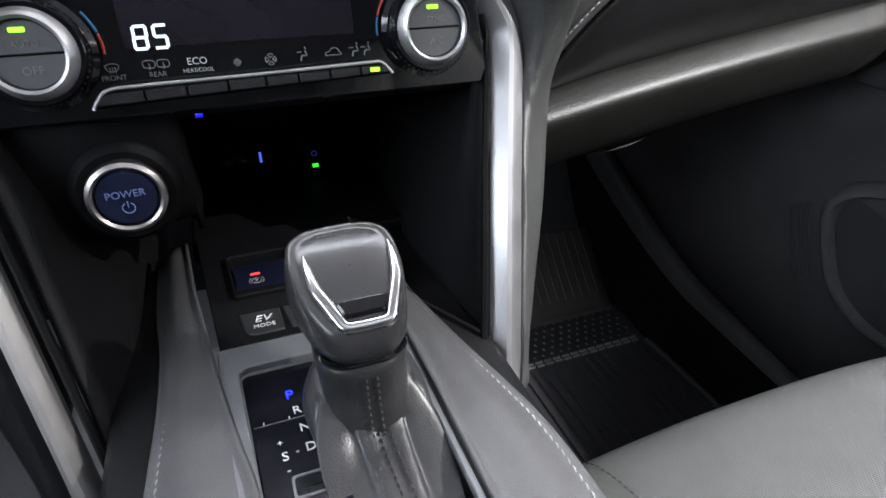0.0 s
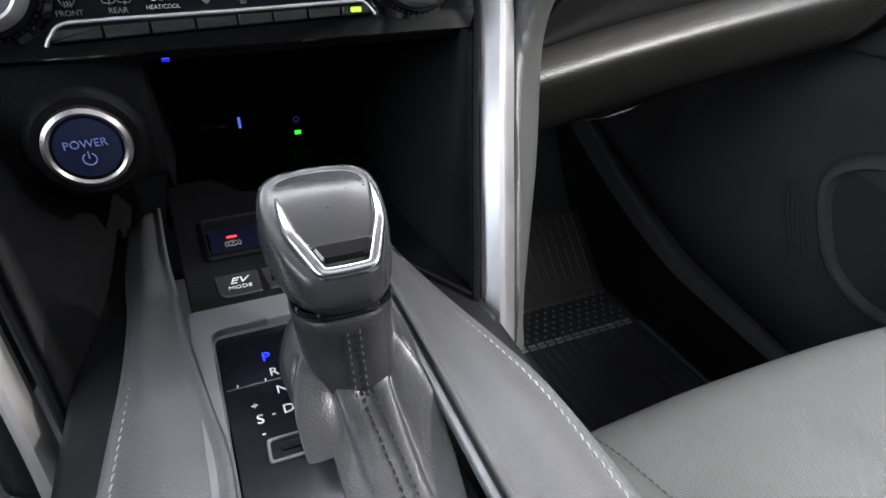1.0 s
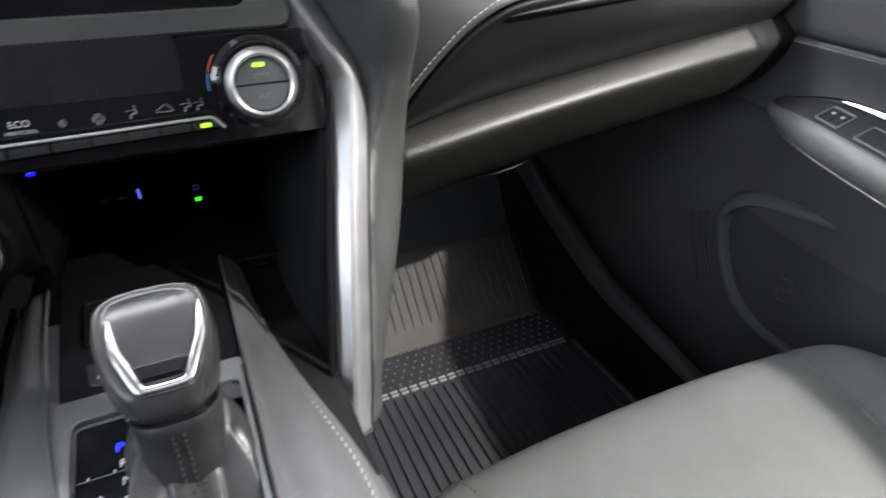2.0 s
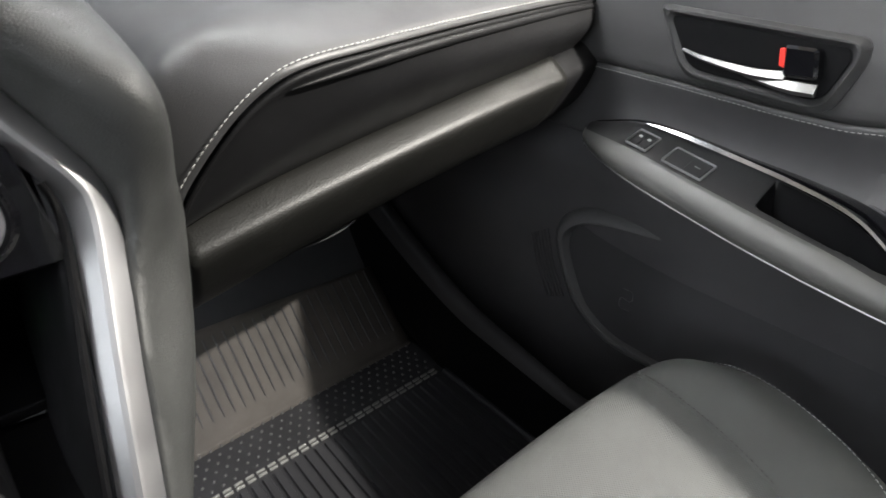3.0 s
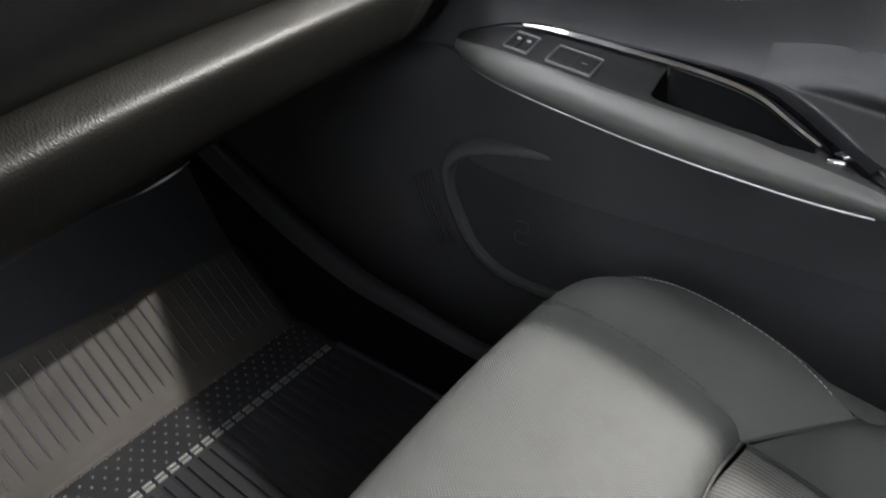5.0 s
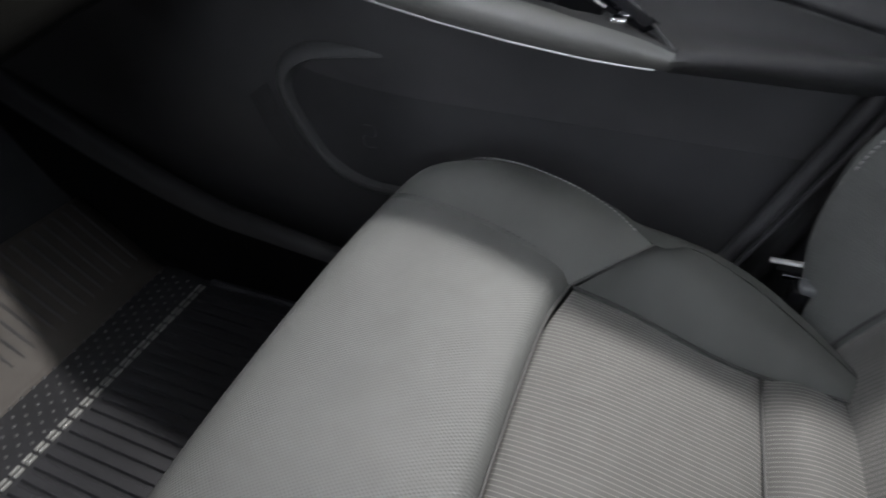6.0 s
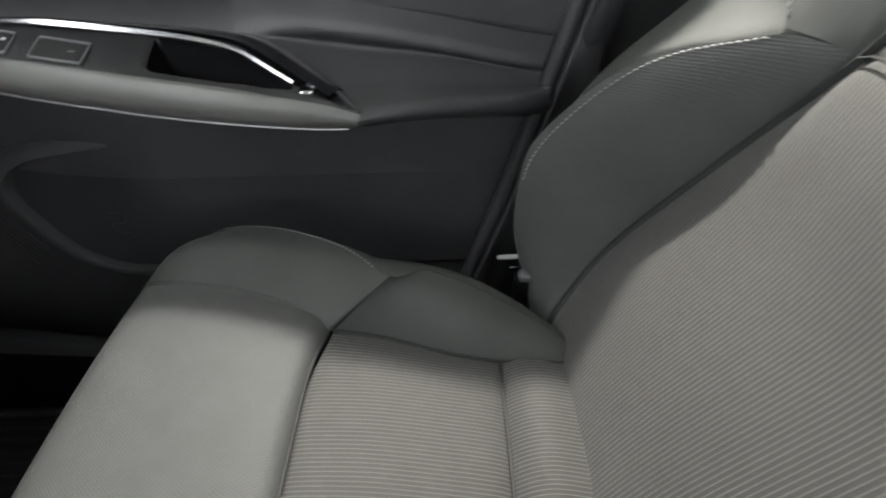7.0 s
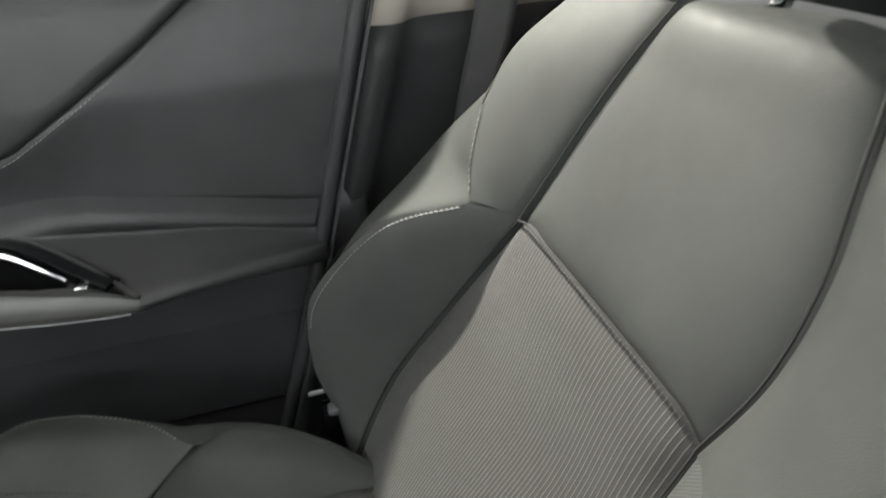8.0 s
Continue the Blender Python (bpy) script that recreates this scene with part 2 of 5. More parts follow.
def sweep(path, profile, n=60, up=(0, 0, 1), closed=True, scale=None, bm=None, loop=False):
    """A profile of (side, up) offsets carried along a smooth path."""
    bm = bm or bmesh.new()
    p = cr(path, n)
    if loop:
        p = p[:-1]
    t = np.gradient(p, axis=0)
    if loop:
        t = np.roll(p, -1, 0) - np.roll(p, 1, 0)
    t /= np.linalg.norm(t, axis=1)[:, None]
    rings = []
    for i, (c, d) in enumerate(zip(p, t)):
        side = np.cross(d, up)
        side /= np.linalg.norm(side) + 1e-12
        top = np.cross(side, d)
        k = 1 if scale is None else np.interp(i / (len(p) - 1), np.linspace(0, 1, len(scale)), scale)
        rings.append([bm.verts.new(c + side * a * k + top * b * k) for a, b in profile])
    m = len(profile)
    pairs = list(zip(rings, rings[1:])) + ([(rings[-1], rings[0])] if loop else [])
    for a, b in pairs:
        for j in range(m if closed else m - 1):
            bm.faces.new((a[j], a[(j + 1) % m], b[(j + 1) % m], b[j]))
    if closed and not loop:
        bm.faces.new(list(reversed(rings[0])))
        bm.faces.new(rings[-1])
    return bm


def disc_profile(r, k=8, flat=1.0):
    return [(r * math.cos(2 * math.pi * i / k), r * flat * math.sin(2 * math.pi * i / k)) for i in range(k)]


def lathe(profile, m=Matrix(), k=40, bm=None):
    """Turns (radius, height) pairs about the z axis of m."""
    bm = bm or bmesh.new()
    rings = [[bm.verts.new(m @ Vector((r * math.cos(2 * math.pi * i / k), r * math.sin(2 * math.pi * i / k), h))) for i in range(k)] for r, h in profile]
    for a, b in zip(rings, rings[1:]):
        for j in range(k):
            bm.faces.new((a[j], a[(j + 1) % k], b[(j + 1) % k], b[j]))
    bm.faces.new(rings[-1])
    bm.faces.new(list(reversed(rings[0])))
    return bm


def rounded(pts, r, k=5):
    """An outline with its corners rounded to radius r (or a radius each)."""
    out, n = [], len(pts)
    rs = r if isinstance(r, (list, tuple)) else [r] * n
    for i in range(n):
        p, a, b = Vector(pts[i]), Vector(pts[i - 1]), Vector(pts[(i + 1) % n])
        da, db = (a - p), (b - p)
        ra = min(rs[i], da.length * 0.49, db.length * 0.49)
        s, e = p + da.normalized() * ra, p + db.normalized() * ra
        for j in range(k + 1):
            t = j / k
            out.append(tuple(s * (1 - t) ** 2 + p * 2 * t * (1 - t) + e * t * t))
    return out


def plate(outline, depth, m=Matrix(), bevel=0.0, bm=None, hole=None):
    """An outline in the xy plane of m, raised by depth, with a chamfer; hole: a second outline of as many points cut through it."""
    bm = bm or bmesh.new()
    c = Vector((sum(p[0] for p in outline) / len(outline), sum(p[1] for p in outline) / len(outline)))

    def ring(o, h, inset):
        vs = []
        for i, p in enumerate(o):
            v = Vector(p)
            if inset:
                t = (Vector(o[(i + 1) % len(o)]) - Vector(o[i - 1])).normalized()
                v = v + Vector((-t.y, t.x)) * inset
            vs.append(bm.verts.new(m @ Vector((v.x, v.y, h))))
        return vs
    area2 = sum(outline[i - 1][0] * outline[i][1] - outline[i][0] * outline[i - 1][1] for i in range(len(outline)))
    sg = 1 if area2 > 0 else -1
    rs = [ring(outline, 0, 0), ring(outline, depth - bevel, 0)] + ([ring(outline, depth, bevel * sg)] if bevel else [])
    if hole:
        rs += ([ring(hole, depth, -bevel * sg)] if bevel else []) + [ring(hole, depth - bevel, 0), ring(hole, 0, 0)]
    n = len(outline)
    for a, b in zip(rs, rs[1:]):
        for j in range(n):
            bm.faces.new((a[j], a[(j + 1) % n], b[(j + 1) % n], b[j]))
    if hole:
        a, b = rs[-1], rs[0]
        for j in range(n):
            bm.faces.new((a[j], a[(j + 1) % n], b[(j + 1) % n], b[j]))
    else:
        bm.faces.new(rs[-1])
        bm.faces.new(list(reversed(rs[0])))
    return bm


def rect(w, h, cx=0, cy=0):
    return [(cx - w / 2, cy - h / 2), (cx + w / 2, cy - h / 2), (cx + w / 2, cy + h / 2), (cx - w / 2, cy + h / 2)]


def block(x0, x1, y0, y1, z0, z1, bevel=0.0, bm=None):
    """A box with rounded edges."""
    bm = bm or bmesh.new()
    r = bmesh.ops.create_cube(bm, size=1, matrix=Matrix.LocRotScale(((x0 + x1) / 2, (y0 + y1) / 2, (z0 + z1) / 2), None, (x1 - x0, y1 - y0, z1 - z0)))
    if bevel:
        es = {e for v in r["verts"] for e in v.link_edges}
        bmesh.ops.bevel(bm, geom=list(es), offset=bevel, segments=3, affect="EDGES", profile=0.5)
    return bm


def finish(name, bm, material, sharp=40):
    bmesh.ops.recalc_face_normals(bm, faces=bm.faces)
    for e in bm.edges:
        if len(e.link_faces) == 2 and e.calc_face_angle(0) > radians(sharp):
            e.smooth = False
    for f in bm.faces:
        f.smooth = True
    me = bpy.data.meshes.new(name)
    bm.to_mesh(me)
    bm.free()
    me.materials.append(material)
    return me


def part(name, bm, material, parent, label="", thick=0.0, sharp=40):
    """One mesh object under a thing or a part."""
    ob = new(name, finish(name, bm, material, sharp))
    ob.parent = parent
    if label:
        ob["label"] = label
    if thick:
        s = ob.modifiers.new("thickness", "SOLIDIFY")
        s.thickness, s.offset = thick, 0
    return ob


def thing(name, label, category, group="", kind=""):
    return tagged(new(name), label, category, group, kind)


def struct(name, bm, material, label, thick=0.0):
    ob = tagged(new(name, finish(name, bm, material)), label, name.split("_")[0], kind="structure")
    if thick:
        s = ob.modifiers.new("thickness", "SOLIDIFY")
        s.thickness, s.offset = thick, 0
    return ob


def stitches(path, pitch, size, width, lift, normal, bm=None, slant=0.0):
    """A row of short thread stitches along a path."""
    bm = bm or bmesh.new()
    p = cr(path, 400)
    s = np.concatenate([[0], np.cumsum(np.linalg.norm(np.diff(p, axis=0), axis=1))])
    nrm = Vector(normal).normalized()
    for d in np.arange(pitch, s[-1] - pitch, pitch):
        a = Vector([np.interp(d - size / 2, s, p[:, k]) for k in range(3)])
        b = Vector([np.interp(d + size / 2, s, p[:, k]) for k in range(3)])
        t = (b - a).normalized()
        side = t.cross(nrm).normalized()
        up = side.cross(t)
        a, b = a - side * slant, b + side * slant
        mid = (a + b) / 2 + up * lift
        vs = []
        for q, k in ((a, 0.5), (mid, 1.0), (b, 0.5)):
            vs.append([bm.verts.new(q + side * width * k * c + up * width * k * e + up * lift * 0.3) for c, e in ((-0.5, -0.3), (0.5, -0.3), (0.35, 0.5), (-0.35, 0.5))])
        for u, v in zip(vs, vs[1:]):
            for j in range(4):
                bm.faces.new((u[j], u[(j + 1) % 4], v[(j + 1) % 4], v[j]))
        bm.faces.new(vs[0])
        bm.faces.new(vs[-1])
    return bm


def letters(name, text, size, m, material, parent, depth=0.0002, align="CENTER"):
    """Raised print in the built-in font, upright in the xy plane of m."""
    cu = bpy.data.curves.new(name, "FONT")
    cu.body, cu.size, cu.align_x, cu.align_y, cu.extrude, cu.resolution_u = text, size, align, "CENTER", depth, 3
    tmp = bpy.data.objects.new(name, cu)
    me = bpy.data.meshes.new_from_object(tmp)
    bpy.data.objects.remove(tmp)
    bpy.data.curves.remove(cu)
    me.transform(m)
    me.materials.clear()
    me.materials.append(material)
    ob = new(name, me)
    ob.parent = parent
    return ob


def mx(points, about=0.3615):
    """Points mirrored to the other side of a seat."""
    return [(2 * about - p[0], p[1], p[2]) for p in points]


def plane(o, xdir, ydir):
    """A frame at o whose x and y axes lie in a surface."""
    x = Vector(xdir).normalized()
    z = x.cross(Vector(ydir)).normalized()
    y = z.cross(x)
    m = Matrix((x, y, z)).transposed().to_4x4()
    m.translation = o
    return m

# ---- the car body as a closed shell ----
struct("floor", block(-0.85, 0.85, -1.3, 1.25, -0.06, 0.0), CARPET, "black carpeted car floor")
roof = loft([[(-0.72, 0.42, 1.10), (0, 0.44, 1.15), (0.72, 0.42, 1.10)], [(-0.74, -0.3, 1.14), (0, -0.3, 1.20), (0.74, -0.3, 1.14)],
             [(-0.72, -1.3, 1.08), (0, -1.3, 1.14), (0.72, -1.3, 1.08)]], 25, 36)
# hole added to the headliner only so the roof lamp can shine in
liner = sheet(roof)
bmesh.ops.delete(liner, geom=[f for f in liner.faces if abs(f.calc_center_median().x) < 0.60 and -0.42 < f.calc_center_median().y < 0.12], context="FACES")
struct("ceiling", liner, BEIGE, "light cloth headliner round an added roof opening", 0.02)
# unseen strip, cuts the window lamp's shallow rays off the left wall
struct("trim_1", block(0.728, 0.745, -1.2, 0.40, 1.1125, 1.16, 0.003), BEIGE, "unseen beige strip over the side window, blocking shallow light")
struct("wall_rear", block(-0.9, 0.9, -1.36, -1.30, -0.06, 1.15), PLASTIC, "dark trim closing the cabin's rear")
struct("wall_left", block(-0.92, -0.86, -1.3, 1.2, -0.06, 0.78), PLASTIC, "dark driver side door panel wall")
struct("wall_right", block(0.86, 0.92, -1.3, 1.2, -0.06, 0.78), PLASTIC, "dark outer door shell wall")
struct("wall_front", block(-0.92, 0.92, 1.2, 1.26, -0.06, 0.80), BLACK, "black firewall ahead of the footwell")
GLASS = bpy.data.materials.new("clear_glass")
GLASS.use_nodes = True
gb = GLASS.node_tree.nodes["Principled BSDF"]
gb.inputs["Transmission Weight"].default_value, gb.inputs["Roughness"].default_value, gb.inputs["IOR"].default_value = 1.0, 0.0, 1.05
# the last pane is unseen, added to cover the roof hole
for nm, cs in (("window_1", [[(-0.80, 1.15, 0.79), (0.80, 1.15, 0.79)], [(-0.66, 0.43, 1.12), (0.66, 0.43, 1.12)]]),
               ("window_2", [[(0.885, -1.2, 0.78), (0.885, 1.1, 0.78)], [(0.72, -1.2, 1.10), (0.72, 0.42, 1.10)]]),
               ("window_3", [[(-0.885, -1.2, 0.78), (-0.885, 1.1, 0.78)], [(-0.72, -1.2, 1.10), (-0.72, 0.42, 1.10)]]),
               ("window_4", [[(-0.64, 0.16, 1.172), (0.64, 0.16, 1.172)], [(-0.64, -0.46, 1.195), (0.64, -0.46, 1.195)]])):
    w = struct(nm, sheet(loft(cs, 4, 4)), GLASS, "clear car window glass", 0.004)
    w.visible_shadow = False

# ---- passenger seat ----
seat = thing("passenger_seat", "grey leatherette front seat with striped cloth inserts", "seat")
seat.location = (0, 0, 0)
XC = 0.3615
DART = [(0.548, 0.262, 0.215), (0.548, 0.287, 0.30), (0.545, 0.284, 0.345), (0.538, 0.258, 0.383), (0.521, 0.176, 0.391), (0.498, 0.100, 0.385), (0.486, 0.083, 0.374)]
RISE = [(0.578, 0.252, 0.215), (0.580, 0.275, 0.30), (0.578, 0.268, 0.355), (0.570, 0.235, 0.402), (0.558, 0.165, 0.413), (0.530, 0.085, 0.405), (0.500, 0.052, 0.396)]
RIDGE = [(0.600, 0.232, 0.215), (0.606, 0.250, 0.30), (0.606, 0.240, 0.358), (0.600, 0.205, 0.396), (0.590, 0.150, 0.408), (0.560, 0.078, 0.409), (0.515, 0.028, 0.409)]
INNER = [(0.486, 0.080, 0.374), (0.488, 0.037, 0.361), (0.479, -0.024, 0.347), (0.475, -0.065, 0.341), (0.469, -0.120, 0.345)]
SHOULDER = [(0.500, 0.052, 0.396), (0.511, 0.018, 0.393), (0.505, -0.030, 0.378), (0.492, -0.075, 0.362), (0.473, -0.122, 0.350)]
CREST = [(0.515, 0.028, 0.409), (0.533, 0.000, 0.399), (0.525, -0.045, 0.384), (0.508, -0.088, 0.366), (0.480, -0.130, 0.352)]
KEPT = {}


def keep(name, g, side):
    """Remembers a seat panel, so that its stitching can follow it."""
    KEPT[name, side] = g
    return g


fl = mx(DART)
rows = []
for k, (yb, zb) in enumerate(((0, 0), (0.004, 0.0), (0.004, 0.002), (0.004, 0.004), (0.0, 0.003), (0.006, -0.001), (0.010, -0.001))):
    a, b = fl[k], DART[k]
    rows.append([a, (XC - 0.07, a[1] + yb, a[2] + zb), (XC + 0.07, a[1] + yb, a[2] + zb), b])
part("front_panel", sheet(puff(loft(rows, 70, 60), 0.0040, (0.25, 0.25, 0, 1), 14, 1, way=(0, 0.1, 1))), SEATTWILL, seat)
for side in (0, 1):
    f = mx if side else (lambda p: p)
    s = -1 if side else 1
    part("front_bolster", sheet(keep("front", puff(loft([f(DART), f(RISE), f(RIDGE)], 60, 30), 0.0035, (0, 0.6, 0.25, 0.2), 14, -s, way=(0, 0.1, 1)), side)), SEATSKIN, seat)
    part("rear_bolster", sheet(puff(loft([f(INNER), f(SHOULDER), f(CREST)], 40, 30), 0.0035, (0.6, 0.5, 1, 0.2), 14, -s, way=(0, 0.1, 1))), SEATSKIN, seat)
    brim = RIDGE[2:6] + [(0.548, 0.045, 0.402), (0.546, 0.0, 0.394), (0.535, -0.045, 0.384), (0.516, -0.088, 0.368), (0.486, -0.130, 0.352)]
    crest = RIDGE[2:] + CREST[1:]
    low = [(p[0] + 0.014, p[1] - 0.004, p[2] - 0.035) for p in brim]
    base = [(0.592 if i < 4 else 0.575, p[1] - 0.01, 0.19) for i, p in enumerate(brim)]
    part("side_skirt", sheet(loft([f(crest), f(brim), f(low), f(base)], 60, 20)), SEATSKIN, seat)
    part("front_corner", sheet(loft([f([(0.600, 0.232, 0.19), *RIDGE[:4]]), f([(0.606, 0.20, 0.19), (0.612, 0.215, 0.30), (0.612, 0.215, 0.35), (0.606, 0.20, 0.385)])], 20, 6)), SEATSKIN, seat)
il = mx(INNER)
rows = []
for a, b, dz in zip(il[:4], INNER[:4], (-0.001, 0.008, 0.008, 0.003)):
    rows.append([a, (XC - 0.06, a[1] + (0.013 if dz < 0 else 0), a[2] + dz), (XC + 0.06, a[1] + (0.013 if dz < 0 else 0), a[2] + dz), b])
part("cushion_insert", sheet(puff(loft(rows, 60, 50), 0.0035, (1, 1, 1, 1), 14, 1, way=(0, 0.1, 1))), SEATCLOTH, seat, "grey cloth with fine pale stripes")
rows = [[il[3], (XC, -0.067, 0.346), INNER[3]], [(0.258, -0.095, 0.350), (XC, -0.097, 0.356), (0.472, -0.095, 0.350)], [(0.262, -0.150, 0.335), (XC, -0.152, 0.337), (0.469, -0.150, 0.335)]]
part("cushion_rear_strip", sheet(puff(loft(rows, 50, 24), 0.0035, (1, 1, 1, 0), 10, 1, way=(0, 0.1, 1))), SEATCLOTH, seat, "grey cloth with fine pale stripes")
part("cushion_base", block(0.15, 0.575, -0.30, 0.25, 0.10, 0.225, 0.02), BLACK, seat, "black seat frame cover")

# backrest
EDGE = [(0.520, -0.098, 0.30), (0.530, -0.126, 0.36), (0.534, -0.160, 0.42), (0.509, -0.211, 0.511), (0.482, -0.241, 0.576), (0.466, -0.256, 0.612)]
WING = [(0.562, -0.105, 0.30), (0.568, -0.098, 0.36), (0.566, -0.108, 0.42), (0.545, -0.150, 0.515), (0.512, -0.202, 0.580), (0.479, -0.246, 0.615)]
TIP = [(0.582, -0.115, 0.30), (0.584, -0.092, 0.36), (0.584, -0.084, 0.42), (0.578, -0.094, 0.497), (0.552, -0.160, 0.577), (0.497, -0.228, 0.616)]
el = [(0.250, -0.098, 0.30), (0.253, -0.126, 0.36), (0.256, -0.160, 0.42), (0.257, -0.211, 0.511), (0.257, -0.241, 0.576), (0.257, -0.256, 0.610)]
wl = [(0.190, -0.105, 0.30), (0.194, -0.100, 0.36), (0.200, -0.116, 0.42), (0.216, -0.160, 0.515), (0.232, -0.214, 0.580), (0.241, -0.246, 0.615)]
rows = []
for k, (a, b) in enumerate(zip(el, EDGE)):
    by, bz = ((0.0, 0), (0.003, 0), (0.004, 0), (-0.002, 0), (0.0, 0.004), (0.002, 0.010))[k]
    rows.append([a, (XC - 0.07, a[1] - 0.004 * (k < 4) + by, a[2] + bz), (XC + 0.07, a[1] - 0.004 * (k < 4) + by, a[2] + bz), b])
part("back_insert", sheet(puff(loft(rows, 60, 60), 0.006, (1, 1, 0, 1), 10, -1, way=(0, 0.92, 0.4))), SEATCLOTH, seat, "grey cloth with fine pale stripes")
SEAM = [(0.466, -0.256, 0.612), (0.455, -0.272, 0.650), (0.441, -0.288, 0.692), (0.426, -0.304, 0.732), (0.412, -0.320, 0.765)]
sl = [(0.257, -0.254, 0.607), (0.250, -0.270, 0.650), (0.254, -0.286, 0.692), (0.267, -0.302, 0.730), (0.280, -0.318, 0.762)]
rows = []
for k, (a, b) in enumerate(zip(sl, SEAM)):
    up = (0.010, 0.004, 0.0, 0.0, 0.002)[k]
    rows.append([a, (a[0] * 0.7 + b[0] * 0.3, a[1] + 0.002, a[2] + up), (a[0] * 0.3 + b[0] * 0.7, a[1] + 0.002, a[2] + up), b])
rows.append([(0.285, -0.345, 0.764), (XC - 0.04, -0.345, 0.769), (XC + 0.015, -0.345, 0.767), (0.408, -0.345, 0.764)])
part("back_upper_panel", sheet(puff(loft(rows, 50, 50), 0.006, (1, 1, 1, 0), 9, -1, way=(0, 0.92, 0.4))), SEATSKIN, seat)
OUT = [(0.500, -0.228, 0.618), (0.520, -0.236, 0.642), (0.540, -0.254, 0.678), (0.540, -0.278, 0.718), (0.512, -0.310, 0.757)]
MID = [(0.482, -0.243, 0.616), (0.490, -0.252, 0.647), (0.494, -0.268, 0.685), (0.486, -0.288, 0.725), (0.460, -0.316, 0.763)]
FAR = [(0.578, -0.105, 0.505), (0.585, -0.150, 0.560), (0.588, -0.200, 0.604), (0.578, -0.236, 0.645), (0.546, -0.2590, 0.684)]
NEAR = [(0.574, -0.102, 0.505), (0.552, -0.162, 0.579), (0.500, -0.228, 0.618), (0.520, -0.237, 0.643), (0.5425, -0.2570, 0.683)]
for side in (0, 1):
    f = mx if side else (lambda p: p)
    s = -1 if side else 1
    part("back_bolster", sheet(keep("back", puff(loft([el, wl, f(TIP)] if side else [EDGE, WING, TIP], 60, 30), 0.006, (0, 0.18, 1, 0.1), 9, s, way=(0, 0.92, 0.4)), side)), SEATTWILL, seat)
    part("back_upper_bolster", sheet(keep("upper", puff(loft([sl if side else SEAM, f(MID), f(OUT)], 50, 30), 0.006, (0.18, 0, 1, 0.15), 9, s, way=(0, 0.92, 0.4)), side)), SEATSKIN, seat)
    part("back_wing", sheet(loft([f([(q[0] - 0.006, q[1] - 0.026, q[2] - 0.012) for q in NEAR]), f([(q[0], q[1] - 0.0025, q[2]) for q in NEAR]), f(FAR)], 50, 20)), SEATSKIN, seat)
    a = TIP[:4] + FAR[1:]
    c = [(0.604, p[1] - 0.05, p[2]) for p in a]
    d = [(0.600, p[1] - 0.16 - 0.1 * max(0, 0.6 - p[2]), p[2]) for p in a]
    part("back_side", sheet(loft([f(a), f(c), f(d)], 50, 14)), SEATSKIN, seat)
    a = OUT[2:] + [(0.44, -0.345, 0.774)]
    c = [(0.590, -0.255, 0.645), (0.583, -0.30, 0.695), (0.56, -0.345, 0.740), (0.50, -0.385, 0.765)]
    part("back_shoulder", sheet(loft([f(a), f(c)], 30, 10)), SEATSKIN, seat)
part("back_shell", block(0.14, 0.585, -0.46, -0.335, 0.25, 0.755, 0.04), PLASTIC, seat, "dark plastic seat back shell")
for x in (0.275, 0.374):
    post = part("headrest_post", lathe([(0.0055, 0), (0.0055, 0.17)], Matrix.Translation((x, -0.352, 0.76)), 20), CHROME, seat, "bright chrome post")
    part("post_socket", lathe([(0.013, 0), (0.013, 0.006), (0.010, 0.010), (0.007, 0.010)], Matrix.Translation((x, -0.352, 0.771)), 24), BLACK, post)
hr = [[(XC - 0.035 + 0.137 * c * w, -0.310 + 0.060 * s * w - 0.05 * (h - 0.9), h + 0.024) for c, s in [(math.copysign(abs(math.cos(a)) ** 0.6, math.cos(a)), math.copysign(abs(math.sin(a)) ** 0.6, math.sin(a))) for a in np.linspace(0, 2 * math.pi, 33)]]
      for h, w in ((0.830, 0.3), (0.832, 0.8), (0.85, 0.97), (0.91, 1.0), (0.97, 0.95), (0.99, 0.75), (0.992, 0.2))]
ARCH = [el[5], (XC - 0.07, -0.254, 0.620), (XC + 0.07, -0.254, 0.620), EDGE[5]]
# thin dark cords in the seams stand in for the shade of the creases
for seam in (INNER, il, EDGE, el, SEAM, sl, ARCH, [il[3], (XC, -0.0665, 0.3435), INNER[3]], [fl[6], (XC - 0.07, 0.0925, 0.373), (XC + 0.07, 0.0925, 0.373), DART[6]],
             [DART[6], RISE[6], RIDGE[6]], mx([DART[6], RISE[6], RIDGE[6]])):
    part("seam", sweep(seam, disc_profile(0.0009 if seam in (EDGE, el, SEAM, sl, ARCH) else 0.0013, 6), 60), DARKTHREAD, seat, "dark cord drawn for the shade in the seam's crease")
part("headrest", sheet(np.array(hr)), SEATSKIN, seat, "grey padded headrest")
